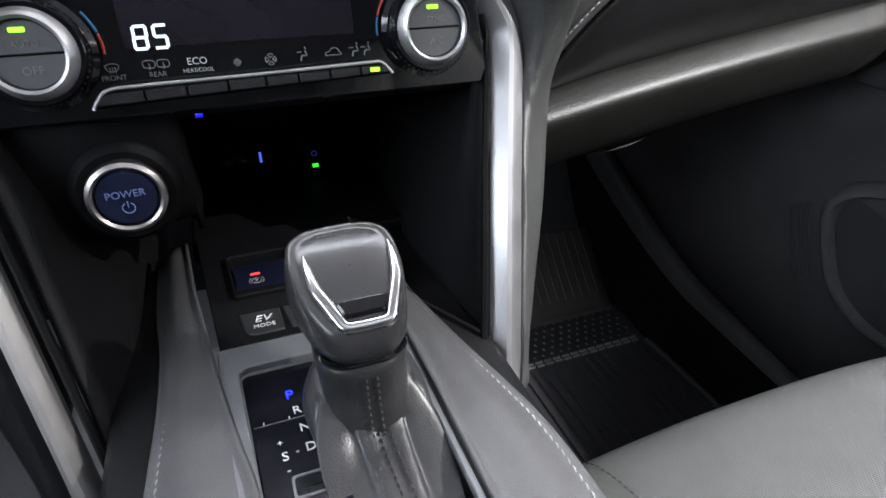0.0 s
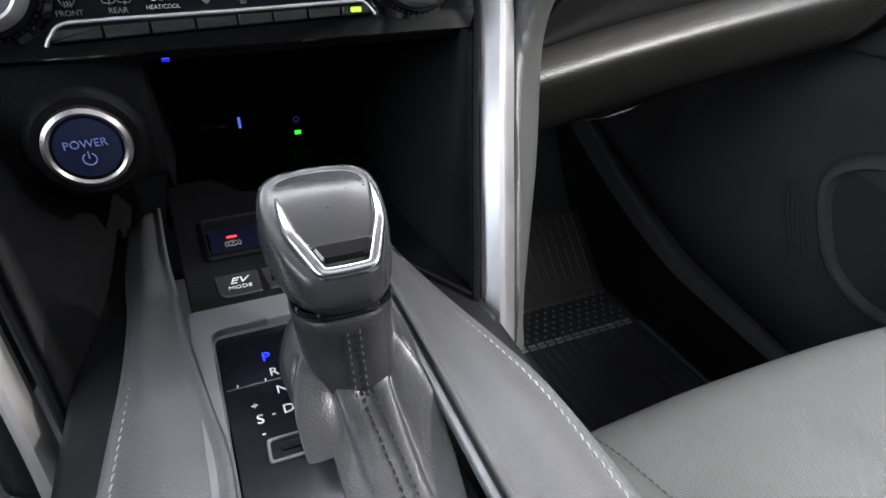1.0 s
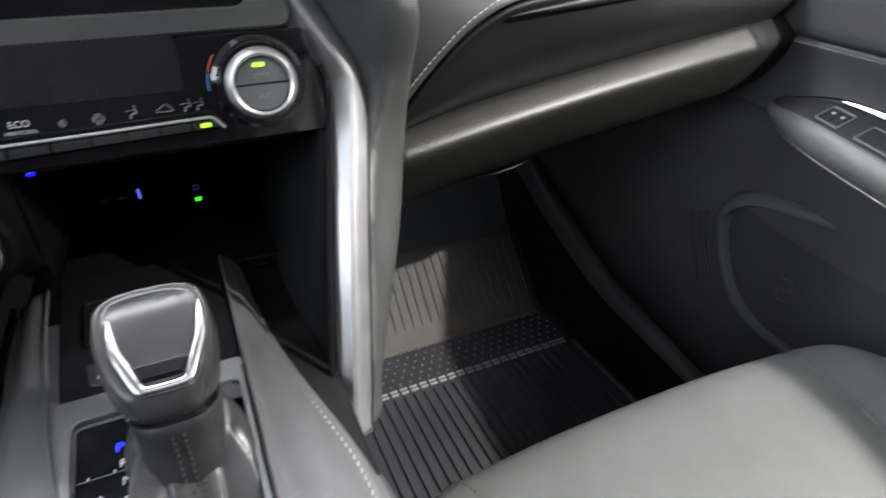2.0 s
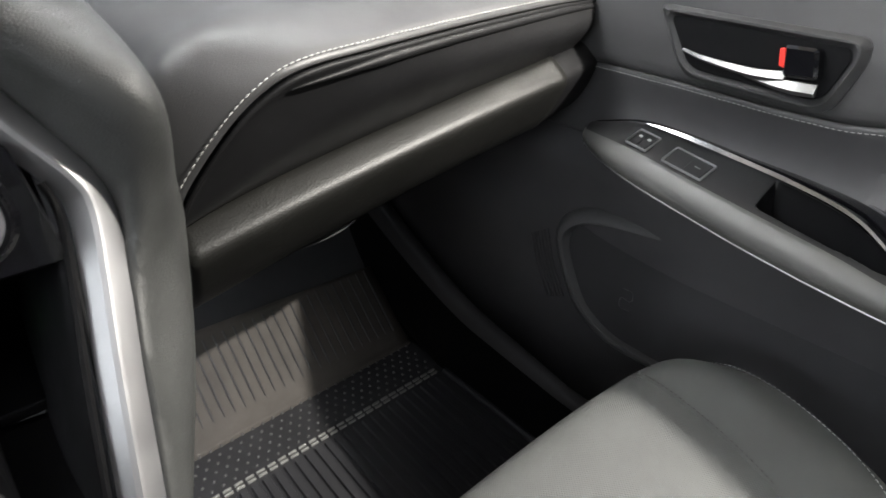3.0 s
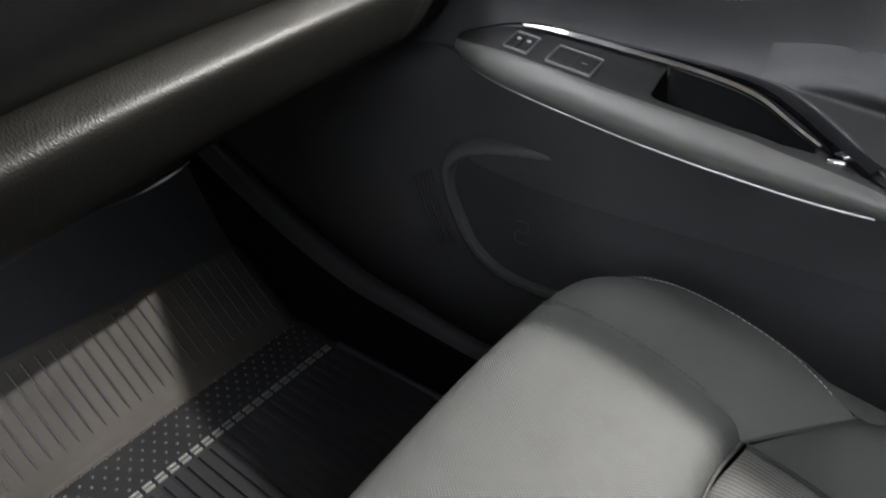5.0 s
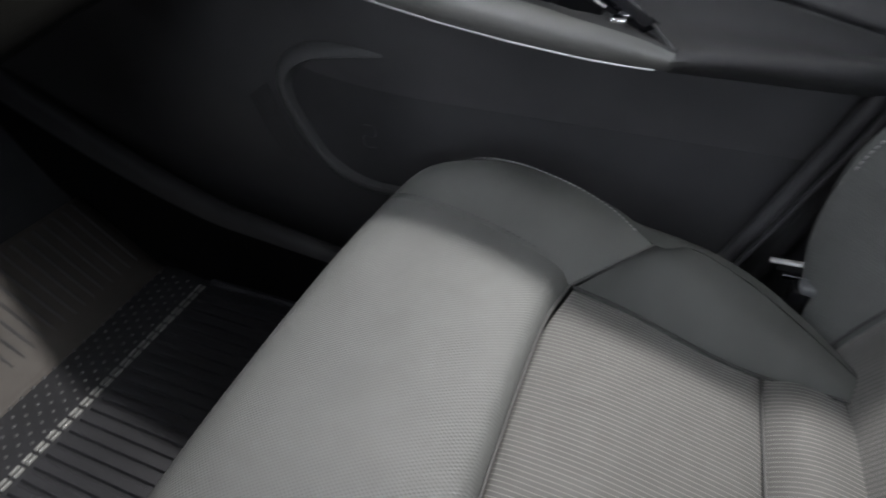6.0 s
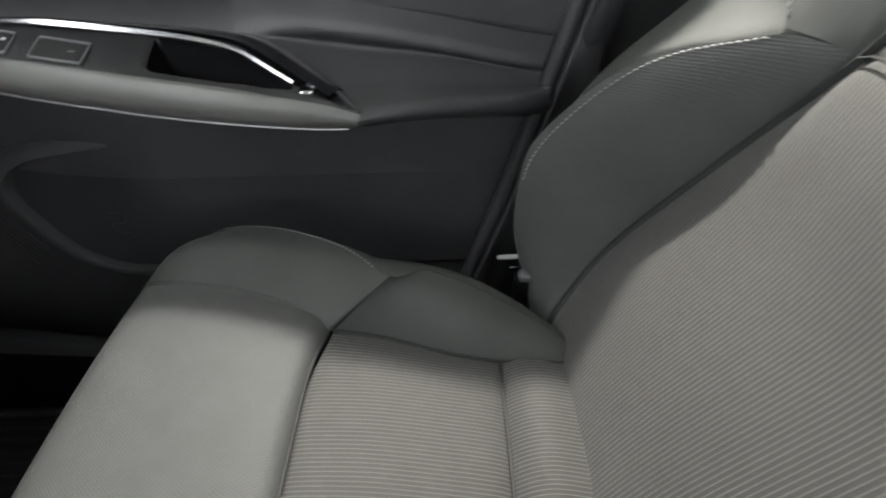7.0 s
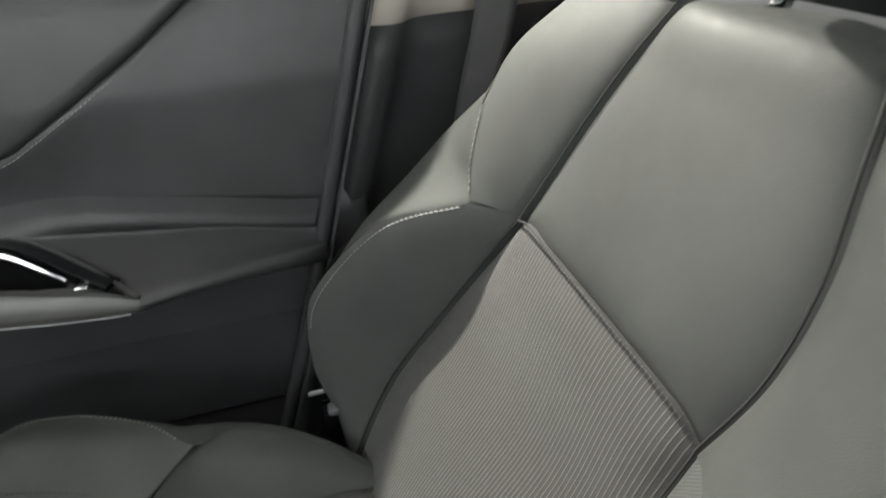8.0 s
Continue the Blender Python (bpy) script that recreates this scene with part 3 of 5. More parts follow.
for side in (0, 1):
    s = -1 if side else 1
    part("dart_stitching", stitches(along(KEPT["front", side], 1, 0.0012, s, 16, 54), 0.0052, 0.0036, 0.0011, 0.0005, (0.2 * s, 0, 1)), DARKTHREAD, seat)
    part("ridge_stitching", stitches(along(KEPT["front", side], 28, 0.0014, s, 26, 58), 0.005, 0.0032, 0.0009, 0.00025, (0.3 * s, 0, 1)), SEATTHREAD, seat)
    part("bolster_stitching", stitches(along(KEPT["back", side], 27, 0.0010, s, 24, 59), 0.0050, 0.0040, 0.0014, 0.0004, (0.2 * s, 1, 0.5), slant=0.0006), SEATTHREAD, seat)
    part("wing_stitching", stitches(along(KEPT["upper", side], 28, 0.0010, s, 1, 22), 0.0050, 0.0040, 0.0014, 0.0004, (0.2 * s, 1, 0.3), slant=0.0006), SEATTHREAD, seat)

# ---- dashboard ----
dash = thing("dashboard", "black dashboard with stitched leather fascia", "dashboard")
LINE = [(0.187, 0.402, 0.619), (0.204, 0.395, 0.647), (0.229, 0.388, 0.676), (0.251, 0.384, 0.693), (0.280, 0.383, 0.7035), (0.34, 0.393, 0.7060), (0.45, 0.417, 0.7065), (0.58, 0.444, 0.705), (0.665, 0.459, 0.702)]
UPPER = [(0.181, 0.420, 0.630), (0.187, 0.412, 0.666), (0.201, 0.407, 0.699), (0.226, 0.411, 0.720), (0.270, 0.424, 0.728), (0.335, 0.440, 0.727), (0.45, 0.460, 0.726), (0.58, 0.481, 0.723), (0.67, 0.492, 0.717)]
FARTOP = [(0.172, 0.62, 0.66), (0.174, 0.63, 0.705), (0.184, 0.65, 0.742), (0.215, 0.69, 0.760), (0.28, 0.73, 0.765), (0.37, 0.75, 0.765), (0.48, 0.75, 0.764), (0.62, 0.75, 0.760), (0.80, 0.74, 0.752)]
END = [(0.10, 1.22, 0.74), (0.12, 1.23, 0.77), (0.15, 1.23, 0.785), (0.22, 1.23, 0.79), (0.34, 1.23, 0.79), (0.46, 1.23, 0.79), (0.60, 1.23, 0.79), (0.74, 1.23, 0.79), (0.90, 1.22, 0.785)]
tg = loft([LINE, [tuple((np.array(a) * 0.75 + np.array(b) * 0.25) + np.array((0.0, -0.001, 0.0025))) for a, b in zip(LINE, UPPER)], UPPER] + [[tuple(np.array(a) * (1 - k) + np.array(b) * k + np.array((0, 0, 0.012 * k * (1 - k)))) for a, b in zip(UPPER, FARTOP)] for k in (0.12, 0.3, 0.6)] + [FARTOP, END], 120, 200)
top = part("top_pad", sheet(tg), PAD, dash, "soft black dash top", 0.004)
LIP = [(0.188, 0.424, 0.600), (0.30, 0.431, 0.616), (0.45, 0.436, 0.635), (0.592, 0.440, 0.650), (0.640, 0.448, 0.654)]
ledge = cr(LIP, 9)
ledge = ledge + np.array((0, 0.010, 0.004))
fas = [[(p[0] + 0.0015, p[1] - 0.0012, p[2] - 0.0010) for p in LINE], [tuple((np.array(a) * 0.45 + b * 0.55) + (0, -0.010, 0)) for a, b in zip(LINE, ledge)], [tuple(b + (0, 0.006, -0.006)) for b in ledge]]
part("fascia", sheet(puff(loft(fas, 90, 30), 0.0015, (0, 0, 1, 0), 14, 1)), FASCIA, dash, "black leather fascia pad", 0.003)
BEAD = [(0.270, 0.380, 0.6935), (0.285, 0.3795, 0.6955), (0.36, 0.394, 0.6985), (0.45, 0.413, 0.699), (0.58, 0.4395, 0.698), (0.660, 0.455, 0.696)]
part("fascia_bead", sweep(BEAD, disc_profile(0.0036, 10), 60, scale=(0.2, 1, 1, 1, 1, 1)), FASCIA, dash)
SGN = 1 if np.cross(tg[61, 40] - tg[60, 40], tg[60, 41] - tg[60, 40])[2] > 0 else -1
part("dash_stitching", stitches(along(tg, 1, 0.0036, SGN, 2), 0.0048, 0.0034, 0.0010, 0.0004, (0, -0.6, 0.8)), THREAD, dash, "pale grey stitching")
# glove box: a rounded ledge with the box face below it
prof = [(0.030, 0.006), (0.008, 0.003), (0.002, 0.0003), (-0.007, -0.0065), (-0.0120, -0.0112), (-0.0138, -0.0148), (-0.0132, -0.0185), (-0.0095, -0.0270), (-0.0005, -0.0430), (0.0105, -0.0590), (0.0260, -0.0740), (0.0500, -0.0870)]
g = np.array([[(p[0], p[1] + a, p[2] + b) for a, b in prof] for p in cr([(0.194, 0.4245, 0.6010), *LIP[1:4]], 50)])
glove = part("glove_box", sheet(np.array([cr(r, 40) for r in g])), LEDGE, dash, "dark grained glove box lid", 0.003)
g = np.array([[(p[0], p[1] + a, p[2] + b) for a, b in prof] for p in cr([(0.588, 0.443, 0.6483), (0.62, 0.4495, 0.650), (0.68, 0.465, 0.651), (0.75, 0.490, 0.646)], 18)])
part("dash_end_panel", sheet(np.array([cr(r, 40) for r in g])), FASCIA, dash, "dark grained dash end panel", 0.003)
part("latch", sweep([(0.290, 0.476, 0.5275), (0.315, 0.474, 0.529), (0.335, 0.472, 0.533), (0.358, 0.474, 0.537)], [(-0.005, -0.002), (0.005, -0.002), (0.005, 0.002), (-0.005, 0.002)], 20, scale=(0.1, 0.3, 0.5, 0.3)), PLASTIC, glove, "grey glove box latch")
u0 = cr([(0.19, 0.490, 0.53), (0.40, 0.500, 0.555), (0.68, 0.512, 0.575)], 20)
part("under_panel", sheet(np.array([[(p[0], p[1] + a, p[2] + b) for a, b in ((0, 0), (0.06, -0.03), (0.2, -0.05), (0.45, -0.06))] for p in u0])), BLACK, dash, "black panel under the dash", 0.004)

# ---- centre stack and console ----
con = thing("center_console", "dark centre console with silver side trims and black control panel", "console")
STITR = [(0.060, 0.42, 0.520), (0.064, 0.36, 0.520), (0.068, 0.322, 0.520), (0.077, 0.277, 0.520), (0.088, 0.232, 0.520), (0.094, 0.200, 0.520), (0.096, 0.150, 0.520), (0.096, 0.0, 0.52), (0.096, -0.3, 0.52)]
STITL = [(-0.080, 0.42, 0.520), (-0.079, 0.36, 0.520), (-0.076, 0.322, 0.520), (-0.076, 0.277, 0.520), (-0.079, 0.232, 0.520), (-0.081, 0.200, 0.520), (-0.083, 0.150, 0.520), (-0.086, 0.0, 0.52), (-0.088, -0.3, 0.52)]
EDGR = [(0.050, p[1], 0.530) for p in STITR]
EDGL = [(-0.062 + 0.014 * min(1, max(0, (0.40 - p[1]) / 0.12)) + 0.013 * min(1, max(0, (0.28 - p[1]) / 0.08)), p[1], 0.530) for p in STITL]
for nm, ed, sti, s in (("pad", EDGR, STITR, 1), ("pad", EDGL, STITL, -1)):
    midl = [((a[0] * 0.45 + b[0] * 0.55), a[1], 0.5295) for a, b in zip(ed, sti)]
    part("side_pad", sheet(puff(loft([ed, midl, sti], 80, 20), 0.003, (0, 0, 1, 0.8), 8, -s)), CONSOLEPAD, con, "black leather side pad", 0.002)
    outer = [(p[0] + s * 0.006, p[1], 0.510) for p in sti]
    wall = [(p[0] + s * 0.022, p[1], 0.42) for p in sti]
    foot = [(p[0] + s * 0.040, p[1], 0.0) for p in sti]
    part("console_side", sheet(loft([sti, outer, wall, foot], 60, 24)), PLASTIC, con, "dark console side panel", 0.003)
    part("pad_stitching", stitches([(p[0] - s * 0.0035, p[1], 0.5232) for p in sti], 0.0046, 0.0036, 0.0010, 0.0003, (s * 0.3, 0, 1), slant=0.0004), SEATTHREAD, con, "pale grey stitching")
# grey top panel with the gate opening
gx0, gx1, gy0, gy1 = -0.038, 0.045, 0.120, 0.281
deck = bmesh.new()
cut = rounded([(-0.030, gy0), (gx1, gy0), (gx1, gy1), (gx0, gy1)], 0.006)
big = rounded([(-0.030 - 0.009, gy0 - 0.012), (gx1 + 0.004, gy0 - 0.012), (gx1 + 0.004, gy1 + 0.018), (gx0 - 0.010, gy1 + 0.018)], 0.004)
plate(big, 0.004, Matrix.Translation((0, 0, 0.5275)), 0.0006, deck, cut)
part("gate_surround", deck, SATIN, con, "satin grey gate surround")
part("front_deck", plate(rounded([(-0.046, gy1 + 0.0185), (0.049, gy1 + 0.0185), (0.049, 0.43), (-0.057, 0.43)], 0.002), 0.004, Matrix.Translation((0, 0, 0.5265)), 0.0008), BLACK, con, "matt black switch deck")
part("rear_deck", plate(rect(0.088, 0.40, 0.006, gy0 - 0.214), 0.004, Matrix.Translation((0, 0, 0.5265)), 0.0008), SATIN, con)
part("rail", sweep([(0.0497, 0.29, 0.531), (0.0497, 0.20, 0.531), (0.0495, -0.1, 0.531)], [(-0.0015, -0.002), (0.0015, -0.002), (0.0015, 0.0012), (-0.0015, 0.0012)], 10), BLACK, con)
part("gate_floor", block(-0.036, 0.046, gy0, gy1, 0.512, 0.516), BLACK, con)
ind = part("indicator_panel", plate(rounded([(-0.0300, 0.122), (0.0, 0.122), (0.0, 0.280), (-0.0375, 0.280)], 0.004), 0.004, Matrix.Translation((0, 0, 0.5225)), 0.0004), SMOKED, con, "smoked black gear indicator panel")
gm = plane((0, 0, 0.5268), (1, 0.04, 0), (-0.04, 1, 0))
letters("mark", "P", 0.0078, Matrix.Translation((-0.0165, 0.259, 0)) @ gm, BLUEGLOW, ind)["label"] = "lit blue letter"
for ch, x, y, sz in (("R", -0.0145, 0.2480, 0.0068), ("N", -0.0125, 0.2365, 0.0068), ("D", -0.0118, 0.2245, 0.0068), ("S", -0.0232, 0.2225, 0.0068), ("+", -0.0245, 0.2305, 0.0055), ("-", -0.0178, 0.2240, 0.0055), ("-", -0.0228, 0.2150, 0.0055)):
    letters("mark", ch, sz, Matrix.Translation((x, y, 0)) @ gm, PRINT, ind)
lb_ = part("lock_button", plate(rounded(rect(0.018, 0.012, -0.0135, 0.2055), 0.002), 0.0012, Matrix.Translation((0, 0, 0.5262)), 0.0004, hole=rounded(rect(0.0155, 0.0095, -0.0135, 0.2055), 0.0015)), SATIN, ind, "grey framed release slot")
part("slot", plate(rounded(rect(0.010, 0.0032, -0.0125, 0.2060), 0.0006), 0.0004, Matrix.Translation((0, 0, 0.5266))), BLACK, lb_)
part("divider", block(-0.0345, -0.006, 0.2432, 0.2437, 0.5262, 0.5267), SATIN, ind)
for x in (-0.0300, -0.0185):
    part("tick", block(x - 0.0003, x + 0.0003, 0.2437, 0.2455, 0.5262, 0.5267), PRINT, ind)
for x0, nm in ((-0.0345, "EV"), (-0.0105, "")):
    o = rounded([(x0 + 0.0030, 0.3060), (x0 + 0.0232, 0.3060), (x0 + 0.0225, 0.3270), (x0, 0.3270)], [0.006 if nm else 0.001, 0.001, 0.001, 0.001])
    b = part("switch", plate(o, 0.0014, Matrix.Translation((0, 0, 0.5300)), 0.0006), PLATE, con, "flush black mode switch")
    if nm:
        lean = Matrix(((1, 0.25, 0, 0), (0, 1, 0, 0), (0, 0, 1, 0), (0, 0, 0, 1)))
        letters("mark", "EV", 0.0082, Matrix.Translation((x0 + 0.0128, 0.3190, 0.5315)) @ lean, PRINT, b)
        letters("mark", "MODE", 0.0042, Matrix.Translation((x0 + 0.0128, 0.3127, 0.5315)), PRINT, b)
    else:
        part("lamp_window", plate(rounded(rect(0.013, 0.0085, x0 + 0.0115, 0.3160), 0.001), 0.0005, Matrix.Translation((0, 0, 0.5314)), 0.0001), GLOSS, b)
        part("mark", plate(rect(0.0055, 0.0016, x0 + 0.0095, 0.3185), 0.0002, Matrix.Translation((0, 0, 0.5320))), PRINT, b)
epb = part("parking_brake_switch", plate(rounded([(-0.036, 0.343), (0.002, 0.343), (0.002, 0.392), (-0.039, 0.392)], 0.004), 0.0045, Matrix.Translation((0, 0, 0.529)), 0.001, hole=rounded([(-0.034, 0.345), (0.000, 0.345), (0.000, 0.390), (-0.037, 0.390)], 0.003)), BLACK, con, "dark parking brake switch")
part("rocker", sheet(loft([[(-0.034, 0.345, 0.529), (0, 0.345, 0.529)], [(-0.034, 0.366, 0.5325), (0, 0.366, 0.5325)], [(-0.036, 0.380, 0.531), (0, 0.380, 0.531)], [(-0.037, 0.390, 0.524), (0, 0.390, 0.524)]], 6, 16)), NAVY, epb)
part("lamp", plate(rounded(rect(0.0058, 0.0018, -0.0218, 0.3655), 0.0005), 0.0004, Matrix.Translation((0, 0, 0.5325))), REDGLOW, epb)
letters("mark", "P", 0.0044, Matrix.Translation((-0.0215, 0.3582, 0.5322)), DIMPRINT, epb)
for a0, a1, r in ((0, 6.28, 0.0029), (-0.75, 0.75, 0.0044), (2.39, 3.89, 0.0044)):
    part("mark", sweep([(-0.0215 + r * math.cos(a), 0.3582 + r * math.sin(a), 0.5323) for a in np.linspace(a0, a1, 14)], disc_profile(0.0003, 5), 20), DIMPRINT, epb)

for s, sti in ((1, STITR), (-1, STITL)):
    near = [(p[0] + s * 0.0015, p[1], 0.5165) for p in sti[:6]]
    part("pad_filler", sheet(loft([near, [(s * np.interp(p[1], (0.20, 0.27, 0.42), (0.100, 0.101, 0.097)), p[1], 0.5120) for p in near]], 30, 6)), SHADETRIM, con, "", 0.002)

# tray and cubby behind the lever, the shade in them put into near-black colours
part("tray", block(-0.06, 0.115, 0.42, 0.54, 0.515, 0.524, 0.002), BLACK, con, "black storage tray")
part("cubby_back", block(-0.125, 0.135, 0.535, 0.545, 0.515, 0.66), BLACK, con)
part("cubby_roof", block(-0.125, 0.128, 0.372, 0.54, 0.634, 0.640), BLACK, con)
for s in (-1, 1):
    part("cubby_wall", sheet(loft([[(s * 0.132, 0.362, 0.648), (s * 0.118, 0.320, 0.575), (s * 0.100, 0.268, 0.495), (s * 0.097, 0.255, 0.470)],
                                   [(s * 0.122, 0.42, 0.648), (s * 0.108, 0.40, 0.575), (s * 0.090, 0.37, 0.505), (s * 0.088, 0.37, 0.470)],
                                   [(s * 0.120, 0.54, 0.648), (s * 0.108, 0.54, 0.575), (s * 0.092, 0.54, 0.505), (s * 0.09, 0.54, 0.470)]], 24, 16)), SHADETRIM, con, "inner side panel coloured near black for shade", 0.003)
usb = part("port_panel", block(-0.035, 0.065, 0.520, 0.534, 0.525, 0.566, 0.003), BLACK, con, "black charging port panel")
part("port", block(-0.022, -0.012, 0.5185, 0.521, 0.549, 0.553), GLOSS, usb)
part("lamp", block(-0.0015, 0.0005, 0.5185, 0.5205, 0.545, 0.5535), glow("port_lamp", (0.12, 0.2, 1.0), 0.6), usb)
part("lamp", block(0.0415, 0.0465, 0.5185, 0.5205, 0.534, 0.537), glow("port_ready_lamp", (0.06, 1.0, 0.03), 0.9), usb)
part("power_mark", sweep([(0.044 + 0.0022 * math.cos(a), 0.5195, 0.5465 + 0.0022 * math.sin(a)) for a in np.linspace(0, 6.28, 13)], disc_profile(0.0004, 5), 24, up=(0, 1, 0)), DIMBLUE, usb)
ic = bmesh.new()
for pts in (((-0.0315, 0.0), (-0.0225, 0.0)), ((-0.0300, 0.0), (-0.0275, 0.0022), (-0.0245, 0.0022)), ((-0.0285, 0.0), (-0.0265, -0.0020), (-0.0245, -0.0020))):
    sweep([(x, 0.5192, 0.5475 + z) for x, z in pts], disc_profile(0.0004, 5), 10, up=(0, 1, 0), bm=ic)
part("port_mark", ic, DIMPRINT, usb)
part("port_mark", sweep([(-0.0185, 0.5192, 0.5478), (-0.0160, 0.5192, 0.5478), (-0.0120, 0.5192, 0.5478), (-0.0095, 0.5192, 0.5478)], disc_profile(0.0013, 6), 14, up=(0, 1, 0), scale=(0.3, 0.35, 1, 1, 0.35, 0.3)), DIMPRINT, usb)
part("underside_lamp", block(-0.0358, -0.0322, 0.368, 0.3705, 0.6338, 0.6352), DEEPBLUE, con)
PM = plane((0, 0.360, 0.645), (1, 0, 0), (0, 0.17, 1))
# shade below the climate panel's overhang is in this panel's colour
part("start_panel", sheet(loft([[(-0.134, 0.372, 0.641), (-0.085, 0.366, 0.641), (-0.046, 0.374, 0.641)], [(-0.127, 0.370, 0.600), (-0.082, 0.364, 0.600), (-0.046, 0.372, 0.600)], [(-0.121, 0.380, 0.572), (-0.08, 0.374, 0.572), (-0.047, 0.385, 0.572)], [(-0.117, 0.43, 0.560), (-0.08, 0.43, 0.560), (-0.05, 0.43, 0.560)]], 20, 24)), BLACK, con, "panel round the start button, coloured near black for shade", 0.003)
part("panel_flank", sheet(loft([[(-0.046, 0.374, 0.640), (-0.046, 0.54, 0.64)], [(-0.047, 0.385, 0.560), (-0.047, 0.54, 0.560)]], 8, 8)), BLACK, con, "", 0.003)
pb = part("start_button", lathe([(0.0150, 0), (0.0150, 0.0045), (0.0140, 0.0058), (0.008, 0.0062), (0.0005, 0.0063)], plane((-0.0765, 0.3585, 0.6000), (1, 0.05, 0), (0, 0.05, 1)), 48), BUTTONBLUE, con, "dark blue round start button")
part("ring", lathe([(0.0158, 0.0), (0.0158, 0.0058), (0.0172, 0.0070), (0.0192, 0.0056), (0.0198, 0.0), (0.0158, 0.0)], plane((-0.0765, 0.3585, 0.6000), (1, 0.05, 0), (0, 0.05, 1)), 56), mat("dim_silver", (0.34, 0.32, 0.31), 0.34, metal=1.0, vary=0.15), pb, "satin silver ring")
part("collar", lathe([(0.0198, -0.010), (0.0202, 0.001), (0.0235, 0.0016), (0.027, -0.002), (0.029, -0.014)], plane((-0.0765, 0.3585, 0.6000), (1, 0.05, 0), (0, 0.05, 1)), 48), BLACK, pb)
bm_ = plane((-0.0765, 0.3518, 0.6000), (1, 0.05, 0), (0, 0.05, 1))
letters("mark", "POWER", 0.0055, bm_ @ Matrix.Translation((0, 0.0028, 0.0002)), POWERPRINT, pb)
part("mark", sweep([tuple(bm_ @ Vector((0.0029 * math.sin(a), -0.0045 + 0.0029 * math.cos(a), 0.0003))) for a in np.linspace(0.5, 5.78, 15)], disc_profile(0.00035, 5), 24, up=(0, 1, 0)), POWERPRINT, pb)
part("mark", sweep([tuple(bm_ @ Vector((0, -0.0042, 0.0003))), tuple(bm_ @ Vector((0, -0.0008, 0.0003)))], disc_profile(0.00035, 5), 4, up=(0, 1, 0)), POWERPRINT, pb)

# climate panel
cp = part("climate_panel", plate(rounded([(-0.131, -0.005), (0.131, -0.005), (0.123, 0.055), (-0.123, 0.055)], 0.004), 0.006, PM @ Matrix.Translation((0, 0, -0.006)), 0.001), GLOSS, con, "gloss black climate control panel")
part("display", plate(rounded(rect(0.112, 0.030, -0.004, 0.042), 0.002), 0.0006, PM, 0.0002), mat("dark_display", (0.012, 0.010, 0.014), 0.15, vary=0.2), cp, "dark display window")
# seven-segment digits
for ch, x in (("abcdefg", -0.0525), ("acdfg", -0.0435)):
    w, h, t = 0.0056, 0.0102, 0.0014
    bars = {"a": (0, h, w, t), "g": (0, h / 2, w, t), "d": (0, 0, w, t), "f": (-w / 2, h * .75, t, h / 2), "b": (w / 2, h * .75, t, h / 2), "e": (-w / 2, h * .25, t, h / 2), "c": (w / 2, h * .25, t, h / 2)}
    for k in ch:
        a, b, ww, hh = bars[k]
        part("digit_segment", plate(rect(ww * 0.95, hh * 0.92, x + a + 0.0008 * b / h, 0.0265 + b), 0.0003, PM @ Matrix.Translation((0, 0, 0.0007))), WHITEGLOW, cp)
XB = [-0.0775, -0.055, -0.0358, -0.0165, 0.002, 0.0183, 0.035, 0.0514, 0.0665]
strip = part("button_rail", plate(rounded([(-0.0775, 0.0015), (0.0680, 0.0055), (0.0640, 0.0115), (-0.0700, 0.0095)], [0.001, 0.001, 0.004, 0.006]), 0.010, PM, 0.0012), BLACK, cp, "black rail carrying the climate buttons")
for a, b in zip(XB, XB[1:]):
    part("button", plate(rounded([(a + 0.0006, 0.0025 + 0.027 * (a + 0.0775)), (b - 0.0006, 0.0025 + 0.027 * (b + 0.0775)), (b - 0.0006, 0.0078 + 0.02 * (b + 0.0775)), (a + (0.0045 if a < -0.07 else 0.0006), 0.0078 + 0.02 * (a + 0.0775))], 0.0008), 0.0022, PM @ Matrix.Translation((0, 0, 0.0098)), 0.0006), KEYBLACK, strip)
part("chrome_line", sweep([tuple(PM @ Vector(p)) for p in ((-0.0780, 0.0012, 0.0115), (-0.0755, 0.0050, 0.0118), (-0.0700, 0.0096, 0.0118), (-0.055, 0.0105, 0.0118), (0.0, 0.0112, 0.0118), (0.055, 0.0124, 0.0118), (0.0625, 0.0122, 0.0118), (0.0665, 0.0085, 0.0118), (0.0685, 0.0058, 0.0115))], disc_profile(0.0009, 8), 90), SILVER, strip, "thin silver line")
part("lamp", plate(rounded(rect(0.0052, 0.0022, 0.0588, 0.0085), 0.0006), 0.0004, PM @ Matrix.Translation((0, 0, 0.0121))), GREENGLOW, strip)
